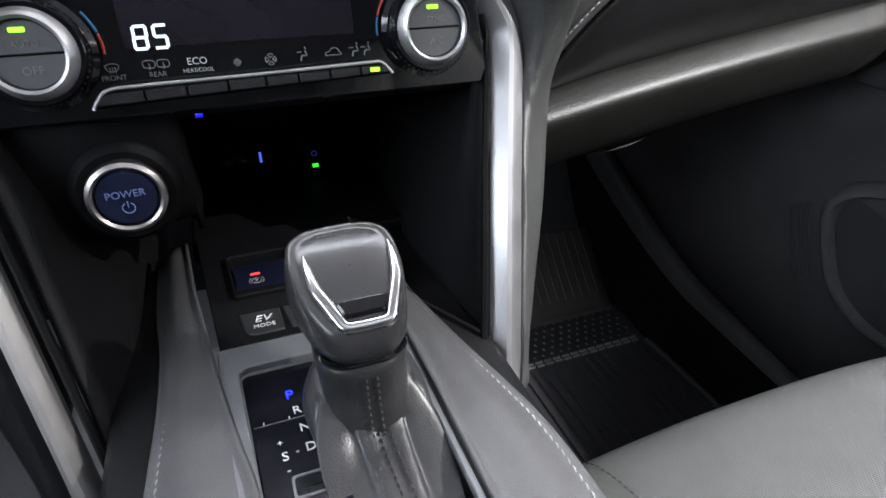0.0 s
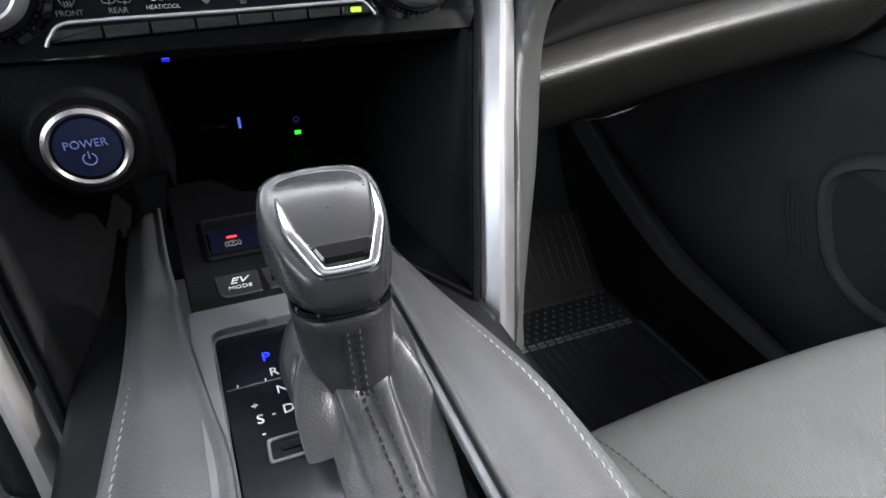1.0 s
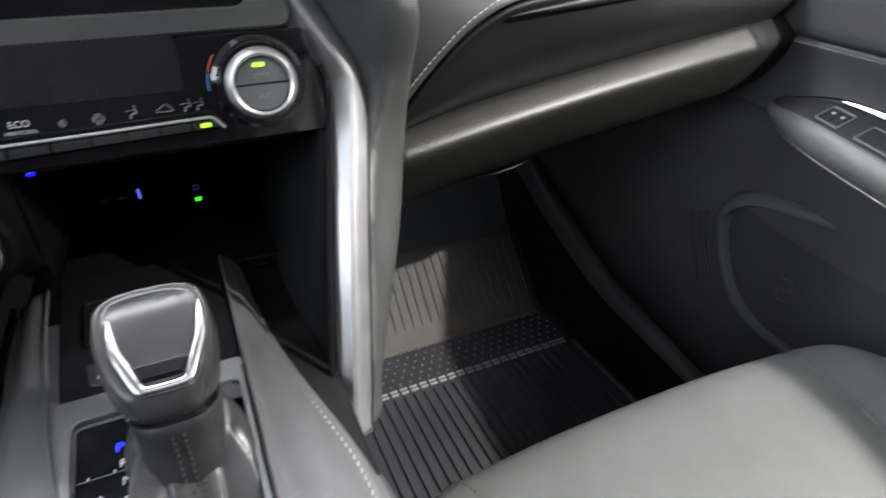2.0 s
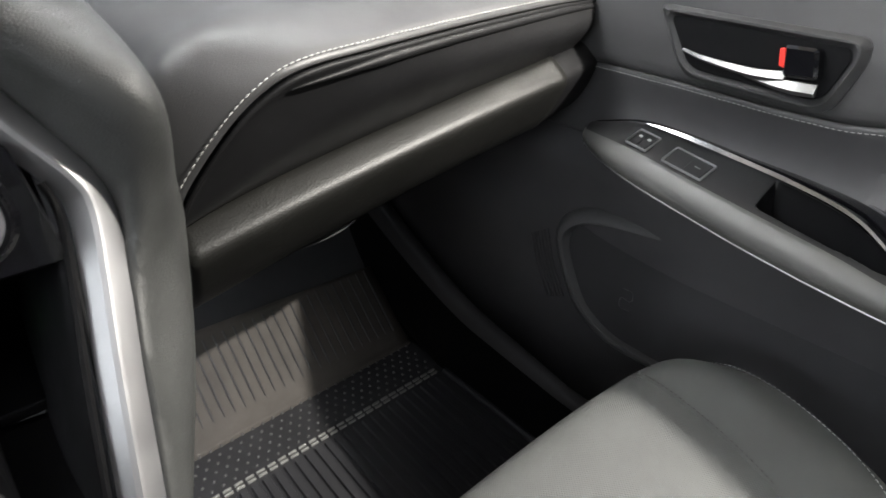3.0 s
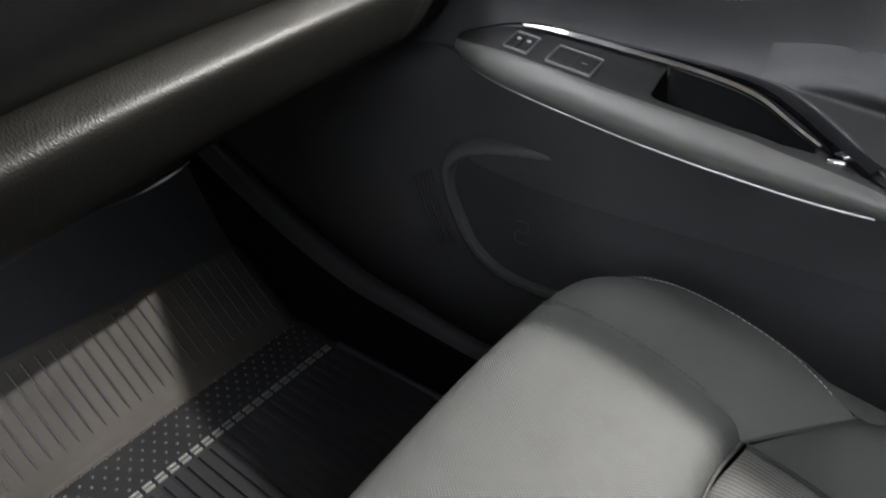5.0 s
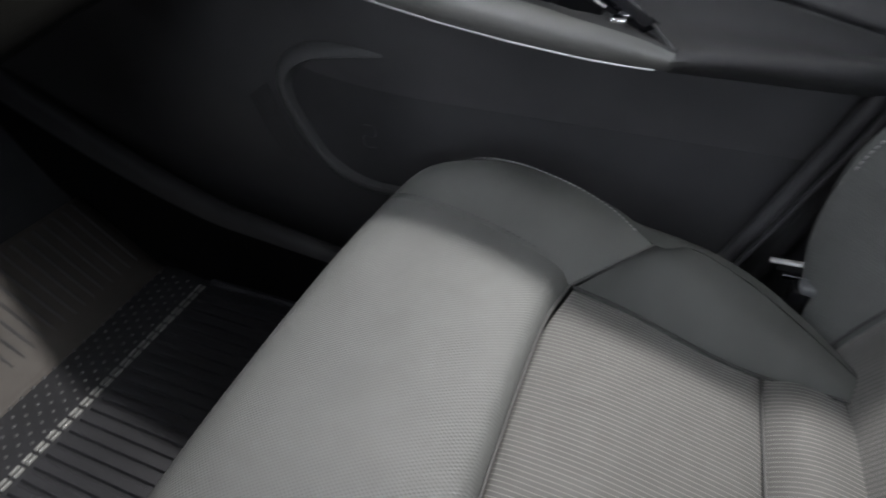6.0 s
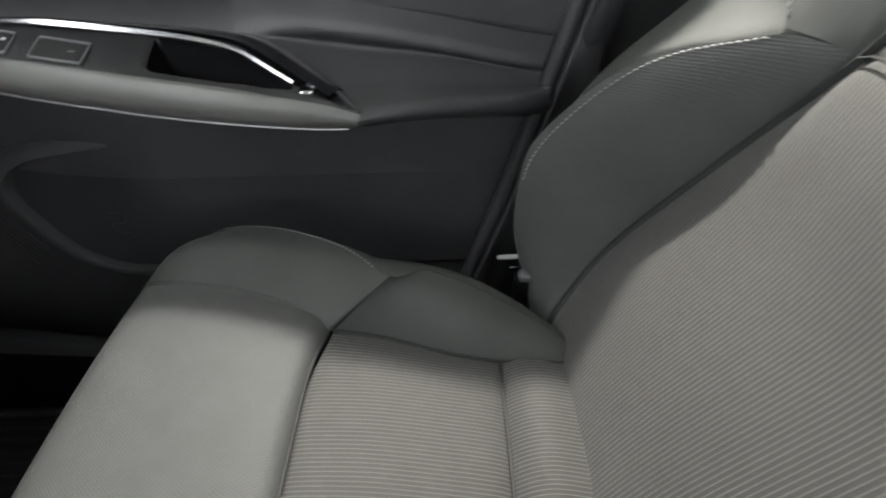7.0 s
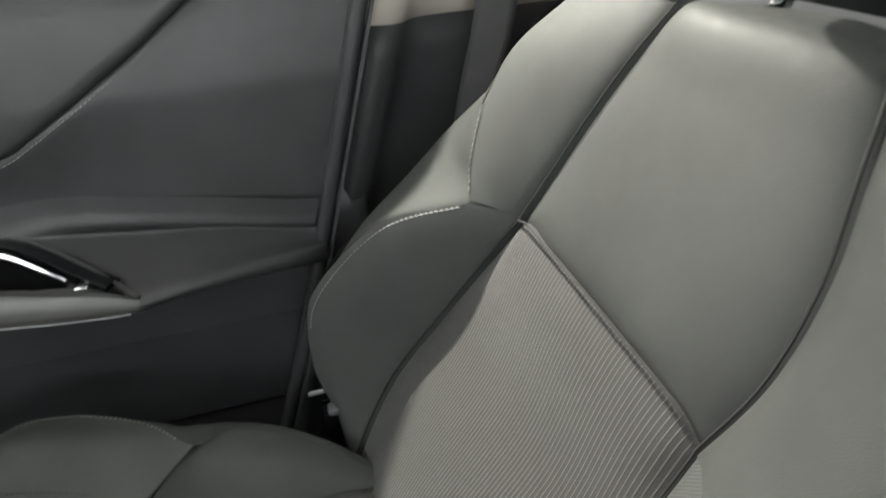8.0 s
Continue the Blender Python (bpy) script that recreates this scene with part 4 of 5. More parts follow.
for cx in (-0.0965, 0.0925):
    dm = PM @ Matrix.Translation((cx, 0.0275, 0)) @ Matrix.Diagonal((0.80, 0.80, 1, 1))
    dial = part("dial", lathe([(0.0325, 0.0), (0.0325, 0.004), (0.0292, 0.0055), (0.0288, 0.011), (0.0272, 0.0135), (0.0262, 0.0135)], dm, 64), GLOSS, cp, "black temperature dial with silver ring")
    kn = bmesh.new()
    for i in range(48):
        a = 2 * math.pi * i / 48
        plate(rect(0.0016, 0.0016), 0.0062, dm @ Matrix.Rotation(a, 4, "Z") @ Matrix.Translation((0.0286, 0, 0.0052)), 0.0003, kn)
    part("knurling", kn, DARKCHROME, dial, "dark chrome grip")
    part("ring", lathe([(0.0186, 0.0120), (0.0188, 0.0190), (0.0205, 0.0200), (0.0228, 0.0184), (0.0250, 0.0130), (0.0186, 0.0120)], dm, 64), SILVER, dial, "satin silver ring")
    for sgn in (-1, 1):
        o = [(0.0183 * math.cos(a), 0.0183 * math.sin(a)) for a in (np.linspace(0.025, math.pi - 0.025, 24) if sgn > 0 else np.linspace(math.pi + 0.025, 2 * math.pi - 0.025, 24))]
        part("dial_button", plate(o, 0.0030, dm @ Matrix.Translation((0, 0, 0.0140)), 0.0005), SATIN, dial, "brushed grey half-round button")
    letters("mark", "AUTO" if cx < 0 else "SYNC", 0.0050, dm @ Matrix.Translation((0.001, 0.0055, 0.0172)), DIMPRINT, dial)
    letters("mark", "OFF" if cx < 0 else "A/C", 0.0062, dm @ Matrix.Translation((0.001, -0.0085, 0.0172)), DIMPRINT, dial)
    part("lamp", plate(rounded(rect(0.0078, 0.0026, -0.001, 0.0130), 0.0008), 0.0005, dm @ Matrix.Translation((0, 0, 0.0170))), GREENGLOW, dial)
    for k, (a0, a1) in enumerate(((0.55, 0.18), (0.16, -0.18))):
        base = 0.10 if cx < 0 else math.pi - 0.10
        sg = 1 if cx < 0 else -1
        pts = [tuple(dm @ Vector((0.0345 * math.cos(base + sg * a), 0.0345 * math.sin(base + sg * a), 0.0003))) for a in np.linspace(a0, a1, 8)]
        red = (k == 1) if cx < 0 else (k == 0)
        part("arc_mark", sweep(pts, disc_profile(0.0006, 5), 10, up=(0, 1, 0)), REDMARK if red else BLUEMARK, cp)
for k, x in enumerate((-0.0675, -0.048, -0.029, -0.010, 0.0067, 0.0234, 0.0395, 0.0548)):
    mk = PM @ Matrix.Translation((x, 0.0165 + 0.0012 * k / 7, 0.0004))
    if k == 0:
        letters("mark", "FRONT", 0.0034, mk @ Matrix.Translation((0, -0.0024, 0)), DIMPRINT, cp)
    if k == 1:
        letters("mark", "REAR", 0.0034, mk @ Matrix.Translation((0, -0.0024, 0)), DIMPRINT, cp)
    if k == 2:
        letters("mark", "ECO", 0.0048, mk @ Matrix.Translation((0, 0.0022, 0)), PRINT, cp)
        letters("mark", "HEAT/COOL", 0.0026, mk @ Matrix.Translation((0, -0.0020, 0)), PRINT, cp)
    ic = bmesh.new()
    def stroke(pts, r=0.00025):
        sweep([tuple(mk @ Vector((a, b, 0))) for a, b in pts], disc_profile(r, 4), max(6, 3 * len(pts)), up=(0, 1, 0), bm=ic)
    if k == 0:
        stroke([(-0.003, 0.0035), (-0.0018, 0.001), (0.0018, 0.001), (0.003, 0.0035), (0, 0.0042), (-0.003, 0.0035)])
        for d in (-0.0012, 0, 0.0012):
            stroke([(d, 0.0), (d + 0.0003, 0.0012), (d, 0.0026)])
    elif k == 1:
        for d in (-0.0032, 0.0032):
            stroke([(d - 0.0024, 0.001), (d - 0.0024, 0.004), (d + 0.0024, 0.004), (d + 0.0024, 0.001), (d - 0.0024, 0.001)])
            stroke([(d, 0.0), (d + 0.0004, 0.0015), (d, 0.003)])
    elif k in (3, 4):
        r = 0.0017 if k == 3 else 0.0028
        for q in range(4):
            a = q * math.pi / 2
            stroke([(0.3 * r * math.cos(a), 0.3 * r * math.sin(a)), (r * math.cos(a - 0.5), r * math.sin(a - 0.5)), (r * math.cos(a + 0.5), r * math.sin(a + 0.5)), (0.3 * r * math.cos(a), 0.3 * r * math.sin(a))], 0.0003)
    elif k in (5, 7):
        for d in ((0,) if k == 5 else (-0.0035, 0.0030)):
            stroke([(d + 0.0012, 0.003), (d + 0.0020, 0.0005), (d - 0.0005, 0.0003), (d - 0.0012, -0.0022)], 0.00045)
            stroke([(d + 0.0013, 0.0040), (d + 0.0018, 0.0042)], 0.0007)
            stroke([(d - 0.0030, 0.0022), (d - 0.0004, 0.0022)], 0.0003)
    elif k == 6:
        stroke([(-0.0040, -0.0006), (-0.0038, 0.0008), (-0.0018, 0.0014), (-0.0006, 0.0028), (0.0020, 0.0028), (0.0034, 0.0010), (0.0042, -0.0006), (-0.0040, -0.0006)])
    if k != 2:
        part("mark", ic, DIMPRINT, cp)
# screen above
part("screen_bezel", plate(rounded([(-0.118, 0.0560), (0.118, 0.0560), (0.098, 0.165), (-0.098, 0.165)], 0.010), 0.004, PM @ Matrix.Translation((0, 0, -0.004)), 0.0012, hole=rounded([(-0.094, 0.0685), (0.094, 0.0685), (0.092, 0.160), (-0.092, 0.160)], 0.008)), POD, con, "grey screen surround")
part("screen", plate(rect(0.196, 0.10, 0, 0.113), 0.001, PM @ Matrix.Translation((0, 0, -0.010))), GLOSS, con, "dark gloss screen")

# silver side trims and the moulded pods outside them
for s in (1, -1):
    path = [(s * 0.062, 0.392, 0.81), (s * 0.082, 0.386, 0.775), (s * 0.104, 0.380, 0.740), (s * 0.128, 0.373, 0.702), (s * 0.144, 0.367, 0.676), (s * 0.1465, 0.362, 0.660), (s * 0.141, 0.348, 0.635), (s * 0.130, 0.322, 0.595), (s * 0.119, 0.294, 0.550), (s * 0.108, 0.266, 0.502), (s * 0.104, 0.254, 0.480)]
    path = [(q[0] - (0.010 if s < 0 else 0), q[1], q[2]) for q in path]
    p = cr(path, 110)
    t = np.gradient(p, axis=0)
    g, gp = [], []
    broad = 0.0105 if s > 0 else 0.0050
    for k, (c, d) in enumerate(zip(p, t)):
        d = d / np.linalg.norm(d)
        out = np.array([s, 0, 0]) - d * d[0] * s
        out /= np.linalg.norm(out)
        face = np.cross(out, d) * s
        if face[1] > 0:
            face = -face
        w = np.interp(k / 109, (0, 0.45, 1), (0.0105, 0.0095, 0.0085)) * (1 if s > 0 else 0.7)
        g.append([c - out * w - face * 0.012, c - out * w - face * 0.0075, c - out * 0.0016 + face * 0.0002, c + out * 0.0006 + face * 0.0007, c + out * 0.0024 - face * 0.0004, c + out * broad - face * 0.008, c + out * broad - face * 0.012])
        gp.append(c + out * (broad + 0.0007) - face * 0.009)
    # left trim gets a brighter metal, making up for light it lacks
    part("side_trim", sheet(np.array(g)), SILVER if s > 0 else TRIMLIT, con, "satin silver side trim", 0.0015, 25)
    pa = [(0.10, 0.372, 0.79), (0.135, 0.360, 0.748), (0.163, 0.350, 0.708), (0.169, 0.357, 0.665), (0.158, 0.352, 0.62), (0.139, 0.313, 0.56), (0.122, 0.275, 0.50), (0.116, 0.262, 0.48)]
    pb_ = [(0.14, 0.415, 0.785), (0.170, 0.390, 0.750), (0.187, 0.354, 0.712), (0.190, 0.376, 0.66), (0.192, 0.393, 0.622), (0.168, 0.350, 0.56), (0.133, 0.298, 0.50), (0.126, 0.28, 0.48)]
    pc = [(0.16, 0.52, 0.785), (0.184, 0.48, 0.752), (0.194, 0.43, 0.71), (0.195, 0.44, 0.66), (0.197, 0.47, 0.62), (0.180, 0.45, 0.55), (0.140, 0.40, 0.48), (0.135, 0.38, 0.46)]
    p0 = gp[::12] + [gp[-1]]
    # left pod takes the near-black skin, its shade is in the colour
    part("trim_pod", sheet(loft([p0] + [[(s * q[0] - (0.010 if s < 0 else 0), q[1], q[2]) for q in c] for c in (pa, pb_, pc)], 70, 30)), POD if s > 0 else SHADETRIM, con, "grained moulding beside the trim", 0.003)
    part("trim_gap", sweep([(q[0] - s * 0.0135, q[1] + 0.006, q[2]) for q in path[4:]], disc_profile(0.0022, 6), 60), BLACK, con)

# ---- gear lever ----
lever = thing("gear_lever", "black leather gear lever with chrome trim in a gaiter", "gear lever")


def ring(cx, cy, z, hx, hy, n=40, power=0.62, tilt=0.0):
    out = []
    for a in np.linspace(0, 2 * math.pi, n):
        c, s_ = math.cos(a), math.sin(a)
        x, y = math.copysign(abs(c) ** power, c) * hx, math.copysign(abs(s_) ** power, s_) * hy
        out.append((cx + x, cy + y, z + tilt * y))
    return out


LX = 0.0175
KX = LX - 0.0010
HALF = [(0, 0.2178), (0.0092, 0.2181), (0.0140, 0.2203), (0.0174, 0.2250), (0.0206, 0.2315), (0.0236, 0.2420), (0.0248, 0.2500), (0.0246, 0.2580), (0.0222, 0.2655), (0.0145, 0.2700), (0, 0.2712)]


def knob_ring(share, size, lift):
    """A level of the knob, from the round foot (share 0) to the slanted wedge-shaped top (share 1)."""
    loop = cr([(x, y, 0) for x, y in HALF] + [(-x, y, 0) for x, y in HALF[-2::-1]], 97)
    out = []
    for x, y, _ in loop:
        a = math.atan2(y - 0.245, x)
        fx, fy = 0.0010 + 0.0212 * math.cos(a), 0.2425 + 0.0222 * math.sin(a)
        w = min(1, share * 2.2) ** 0.7
        px, py = (fx * (1 - w) + (x - 0.0010) * w) * size, 0.245 + (fy * (1 - w) + y * w - 0.245) * size
        top = 0.5893 + 0.44 * (py - 0.2206) - 4.0 * max(0, py - 0.252) ** 2
        out.append((KX + px, py, 0.5690 + (top - 0.5690) * share + lift))
    return out


knob = part("knob", sheet(loft([knob_ring(0, 0.90, 0), knob_ring(0.06, 0.965, 0), knob_ring(0.2, 1.0, 0), knob_ring(0.45, 1.02, 0), knob_ring(0.75, 1.01, 0), knob_ring(0.92, 0.975, 0), knob_ring(1, 0.925, 0), knob_ring(1, 0.86, 0.0004), knob_ring(1, 0.80, 0.0001), knob_ring(1, 0.62, 0.0014), knob_ring(1, 0.35, 0.0026), knob_ring(1, 0.01, 0.0030)], 97, 70)), KNOBTOP, lever, "black leather knob")
part("collar", sheet(np.array(loft([ring(KX, 0.2425, 0.5665, 0.0195, 0.0206), ring(KX, 0.2425, 0.5685, 0.0206, 0.0217), ring(KX, 0.2425, 0.5712, 0.0198, 0.0208)], 41, 8))), GLOSS, lever, "gloss black collar")
U = [(0.0186, 0.256, 0.6050), (0.0184, 0.2495, 0.6030), (0.0172, 0.2390, 0.5988), (0.0140, 0.2310, 0.5950), (0.0112, 0.2248, 0.5918), (0.0090, 0.2212, 0.5897), (0.0040, 0.2206, 0.5893)]
part("chrome_band", sweep([(LX - a, b, c) for a, b, c in U] + [(LX + a, b, c) for a, b, c in reversed(U)], disc_profile(0.0027, 10, 0.7), 90, up=(0, -0.75, 0.66), scale=(0.3, 0.7, 0.95, 1, 1, 1, 1, 1, 0.95, 0.7, 0.3)), BAND, knob, "bright chrome U-shaped band")
part("release_button", plate(rounded([(-0.0085, -0.002), (0.0085, -0.002), (0.0115, 0.0055), (-0.0115, 0.0055)], 0.002), 0.003, plane((LX, 0.2262, 0.5918), (1, 0, 0), (0, 0.88, 0.42)), 0.001), GLOSS, knob, "gloss black release button")
# a smooth sleeve under the knob, and the bunched gaiter round its foot
sleeve = np.array(loft([ring(KX, 0.2425, 0.5680, 0.0195, 0.0206, power=0.8), ring(KX, 0.2415, 0.5640, 0.0206, 0.0217, power=0.8), ring(KX, 0.2390, 0.552, 0.0196, 0.0206, power=0.85), ring(KX, 0.236, 0.541, 0.0198, 0.0207, power=0.85), ring(KX, 0.233, 0.528, 0.0205, 0.0215, power=0.85)], 121, 40))
part("sleeve", sheet(sleeve), KNOBSKIN, lever, "smooth black leather sleeve")
FOLDS = ((218, 0.55, 0.30, 0.0062), (325, -0.50, 0.26, 0.0058), (165, 0.2, 0.30, 0.0040), (10, -0.2, 0.25, 0.0030), (95, 0.0, 0.40, 0.0030),
         (274, 0.0, 0.13, -0.0034), (246, 0.35, 0.13, -0.0034), (300, -0.35, 0.12, -0.0034), (190, 0.1, 0.11, -0.0030), (347, 0.0, 0.11, -0.0032))
NA, NV = 240, 72
g = np.zeros((NA + 1, NV, 3))
for i in range(NA + 1):
    a = 2 * math.pi * i / NA
    c, s_ = math.cos(a), math.sin(a)
    front = 0.5 - 0.5 * s_
    sq = lambda q, p: math.copysign(abs(q) ** p, q)
    lip = 0.5375 + 0.0180 * (1 - front ** 1.9) + 0.0016 * math.sin(3 * a + 0.6)
    for j in range(NV):
        v = j / (NV - 1)
        k = v ** 1.5
        rx, ry = 0.0212 + (0.0240 - 0.0212) * k, 0.0222 + (0.068 - 0.0222) * k
        power = 0.85 - 0.3 * k
        cx, cy = KX + 0.0030 * k, 0.2370 - 0.034 * k
        x, y = cx + sq(c, power) * rx, cy + sq(s_, power) * ry
        z = lip + (0.5150 - lip) * v ** 0.80
        swell = 0.0030 * math.sin(math.pi * min(1, v * 1.05)) - 0.0022 * math.exp(-v / 0.02)
        for a0, twist, wide, high in FOLDS:
            d = (a - radians(a0) - twist * (v - 0.4) + math.pi) % (2 * math.pi) - math.pi
            swell += 1.25 * high * math.exp(-(d / wide) ** 2) * math.sin(math.pi * v ** 0.75) ** 0.8
        d = (a - radians(274) + math.pi) % (2 * math.pi) - math.pi
        swell += 0.0004 * math.sin(46 * v + 5 * abs(d)) * math.exp(-(d / 0.42) ** 2) * math.sin(math.pi * v)
        g[i, j] = (x + swell * c, y + swell * s_, z + 0.0020 * math.sin(4 * a + 3 * v) * math.sin(math.pi * v))
g[-1] = g[0]
part("gaiter", sheet(g), KNOBSKIN, lever, "creased black leather gaiter")
for dx in (-0.0024, 0.0024):
    for col in ([sleeve[90, j] for j in range(4, 39, 4)], [g[183, j] for j in range(2, 70, 4)]):
        part("gaiter_stitching", stitches([(q[0] + dx, q[1] - 0.0005, q[2] + 0.0005) for q in col], 0.0034, 0.0023, 0.0010, 0.0005, (0, -0.7, 0.7)), DARKTHREAD, lever)

# ---- passenger door ----
door = thing("passenger_door", "closed black passenger door with stitched panel and armrest", "car door")


def skin(y, z):
    """The door trim's x above the armrest."""
    return 0.648 + 0.07 * max(0, y - 0.15) + 0.16 * max(0, z - 0.68) + 1.6 * max(0, z - 0.72) ** 2 + 0.08 * max(0, 0.10 - y) * (z > 0.5)




def rear(z):
    """Where the door ends at the height z."""
    return -0.118 - 0.30 * (z - 0.52)


STY = [0.56, 0.431, 0.334, 0.248, 0.19, 0.146, 0.116, 0.06, 0.01, -0.036, -0.08]
STZ = [0.6375, 0.6375, 0.6355, 0.632, 0.632, 0.638, 0.648, 0.682, 0.716, 0.756, 0.80]


def stz(y):
    return float(np.interp(-y, [-v for v in STY], STZ))


def column(zs, y, off):
    return [(skin(y, min(z, 0.80)) + off(z), y + (rear(z) - rear(0.65)) * max(0, min(1, (0.1 - y) / 0.25)), z) for z in zs]


ys = np.linspace(0.56, -0.157, 110)


def crease_z(y):
    """The height of the soft crease behind the armrest."""
    return float(np.interp(-y, (-0.155, -0.12, -0.07, 0.01, 0.085, 0.128, 0.16), (0.572, 0.575, 0.572, 0.557, 0.540, 0.531, 0.526)))


def mid_foot(y):
    """Where the mid panel ends below, above the scoop."""
    k = min(1, max(0, (0.150 - y) / 0.02))
    return 0.555 * (1 - k) + (crease_z(y) + 0.024) * k


def hollow_out(y, z):
    """How far the mid panel curves away between the armrest and the stitched line."""
    return 0.010 * math.sin(math.pi * min(1, max(0, (z - 0.56) / max(0.02, stz(y) - 0.56)))) * min(1, max(0, (y - 0.02) / 0.1))


def belt_z(y):
    """The door's upper edge, raised unseen towards the rear to shade the seat."""
    return float(np.interp(y, (-0.2, -0.07, -0.03, 0.01, 0.08, 0.15, 0.30), (0.930, 0.926, 0.918, 0.886, 0.840, 0.812, 0.806)))


up_g, lo_g = [], []
for y in ys:
    z0 = stz(y)
    up_g.append([p for p in column(np.linspace(min(z0, 0.799), belt_z(y), 24), y, lambda z: -0.0015 * math.exp(-((z - z0) / 0.010)) + 0.006 * math.exp(-((z - z0) / 0.004)))])
    lo_g.append([p for p in column(np.linspace(mid_foot(y), min(z0, 0.80), 26), y, lambda z: 0.004 * math.exp(-((z0 - z) / 0.003)) + hollow_out(y, z))])
part("upper_panel", sheet(np.array(up_g)), DOORPAD, door, "soft black upper door panel", 0.003)
# unseen cover that keeps window light from leaking behind the door skin
cap = []
for y in np.linspace(0.75, -0.157, 60):
    edge = column([belt_z(y)], y, lambda z: 0.0005)[0]
    cap.append([edge, (edge[0] + 0.03, edge[1], edge[2] - 0.004), (0.80, edge[1], min(edge[2] - 0.01, 0.93)), (0.885, edge[1], 0.775)])
part("light_stop_cap", sheet(np.array(cap)), PAD, door, "", 0.002)
part("stitched_panel", sheet(np.array(lo_g)), LEATHER, door, "black leather mid panel", 0.003)
sp = [(skin(y, stz(y)) - 0.0005, y + (rear(stz(y)) - rear(0.65)) * max(0, min(1, (0.1 - y) / 0.25)), stz(y) - 0.0045) for y in np.linspace(0.46, -0.06, 24)]
part("door_stitching", stitches(sp, 0.0048, 0.0032, 0.0008, 0.0003, (-1, 0, 0.2)), THREAD, door, "pale grey stitching")

# inner handle in its recess
HM = plane((0.6555, 0.285, 0.672), (-0.07, -1, 0), (0.10, 0, 1))
bez = rounded([(-0.094, 0.034), (-0.053, -0.028), (0.083, -0.035), (0.098, 0.012), (0.094, 0.027)], [0.012, 0.018, 0.016, 0.012, 0.012])
inn = rounded([(-0.078, 0.025), (-0.046, -0.019), (0.075, -0.025), (0.086, 0.010), (0.083, 0.018)], [0.010, 0.015, 0.012, 0.008, 0.008])
part("handle_bezel", plate(bez, 0.0105, HM @ Matrix.Translation((0, 0, -0.004)), 0.0055, hole=inn), PAD, door, "black moulded handle bezel")
part("handle_recess", plate(inn, 0.0012, HM @ Matrix.Translation((0, 0, 0.0022))), BLACK, door, "black recess behind the handle")
hd = part("inner_handle", sweep([tuple(HM @ Vector(p)) for p in ((-0.0535, -0.003, 0.009), (-0.032, -0.0068, 0.0125), (-0.002, -0.0098, 0.014), (0.022, -0.0112, 0.014), (0.046, -0.0100, 0.012))], [(-0.0058, -0.003), (-0.0054, 0.0), (0.0015, 0.0042), (0.0050, 0.0028), (0.0058, -0.003)], 50, up=(-1, 0, 0), scale=(0.25, 0.42, 0.50, 0.62, 0.75, 0.85)), LEVERMETAL, door, "polished chrome pull handle")
part("grip", sweep([tuple(HM @ Vector(p)) for p in ((0.012, -0.0150, 0.011), (0.034, -0.0158, 0.0135), (0.055, -0.0165, 0.0140), (0.0725, -0.0160, 0.0125))], [(-0.0058, -0.003), (-0.0054, 0.0), (0.0015, 0.0042), (0.0050, 0.0028), (0.0058, -0.003)], 40, up=(-1, 0, 0), scale=(0.15, 0.45, 0.8, 0.95, 0.9)), LEVERMETAL, hd)
lk = part("lock_knob", plate(rounded([(0.0385, 0.0150), (0.0650, 0.0155), (0.0715, -0.0080), (0.0440, -0.0095)], 0.004), 0.013, HM @ Matrix.Translation((0, 0, 0.003)), 0.0025), GLOSS, door, "gloss black lock lever")
part("lock_mark", plate(rounded([(0.0365, 0.0120), (0.0415, 0.0126), (0.0445, -0.0030), (0.0395, -0.0015)], 0.0006), 0.0128, HM @ Matrix.Translation((0, 0, 0.003)), 0.0006), RED, lk, "red unlocked mark")

# armrest
ARM_O = [(0.432, 0.650, 0.575), (0.420, 0.650, 0.581), (0.36, 0.655, 0.588), (0.25, 0.651, 0.577), (0.184, 0.643, 0.569), (0.149, 0.633, 0.562), (0.122, 0.618, 0.552), (0.099, 0.603, 0.5450), (0.07, 0.590, 0.5370), (0.046, 0.582, 0.529)]
ARM_I = [(0.432, 0.645, 0.574), (0.420, 0.630, 0.574), (0.36, 0.618, 0.571), (0.25, 0.605, 0.557), (0.184, 0.598, 0.549), (0.149, 0.594, 0.545), (0.122, 0.591, 0.541), (0.099, 0.588, 0.5385), (0.07, 0.5845, 0.534), (0.046, 0.5815, 0.528)]
ARM_B = [(0.432, 0.642, 0.570), (0.420, 0.628, 0.560), (0.36, 0.612, 0.545), (0.25, 0.602, 0.527), (0.184, 0.595, 0.520), (0.149, 0.592, 0.517), (0.122, 0.590, 0.515), (0.099, 0.588, 0.514), (0.07, 0.585, 0.514), (0.046, 0.583, 0.515)]
n = 160
keys = []
for curve in (ARM_O, ARM_I, ARM_B):
    c = cr(curve, 600)
    yy = np.linspace(0.432, 0.046, n)
    keys.append(np.stack([yy, np.interp(-yy, -c[:, 0], c[:, 1]), np.interp(-yy, -c[:, 0], c[:, 2])], 1))
g, deep = [], []
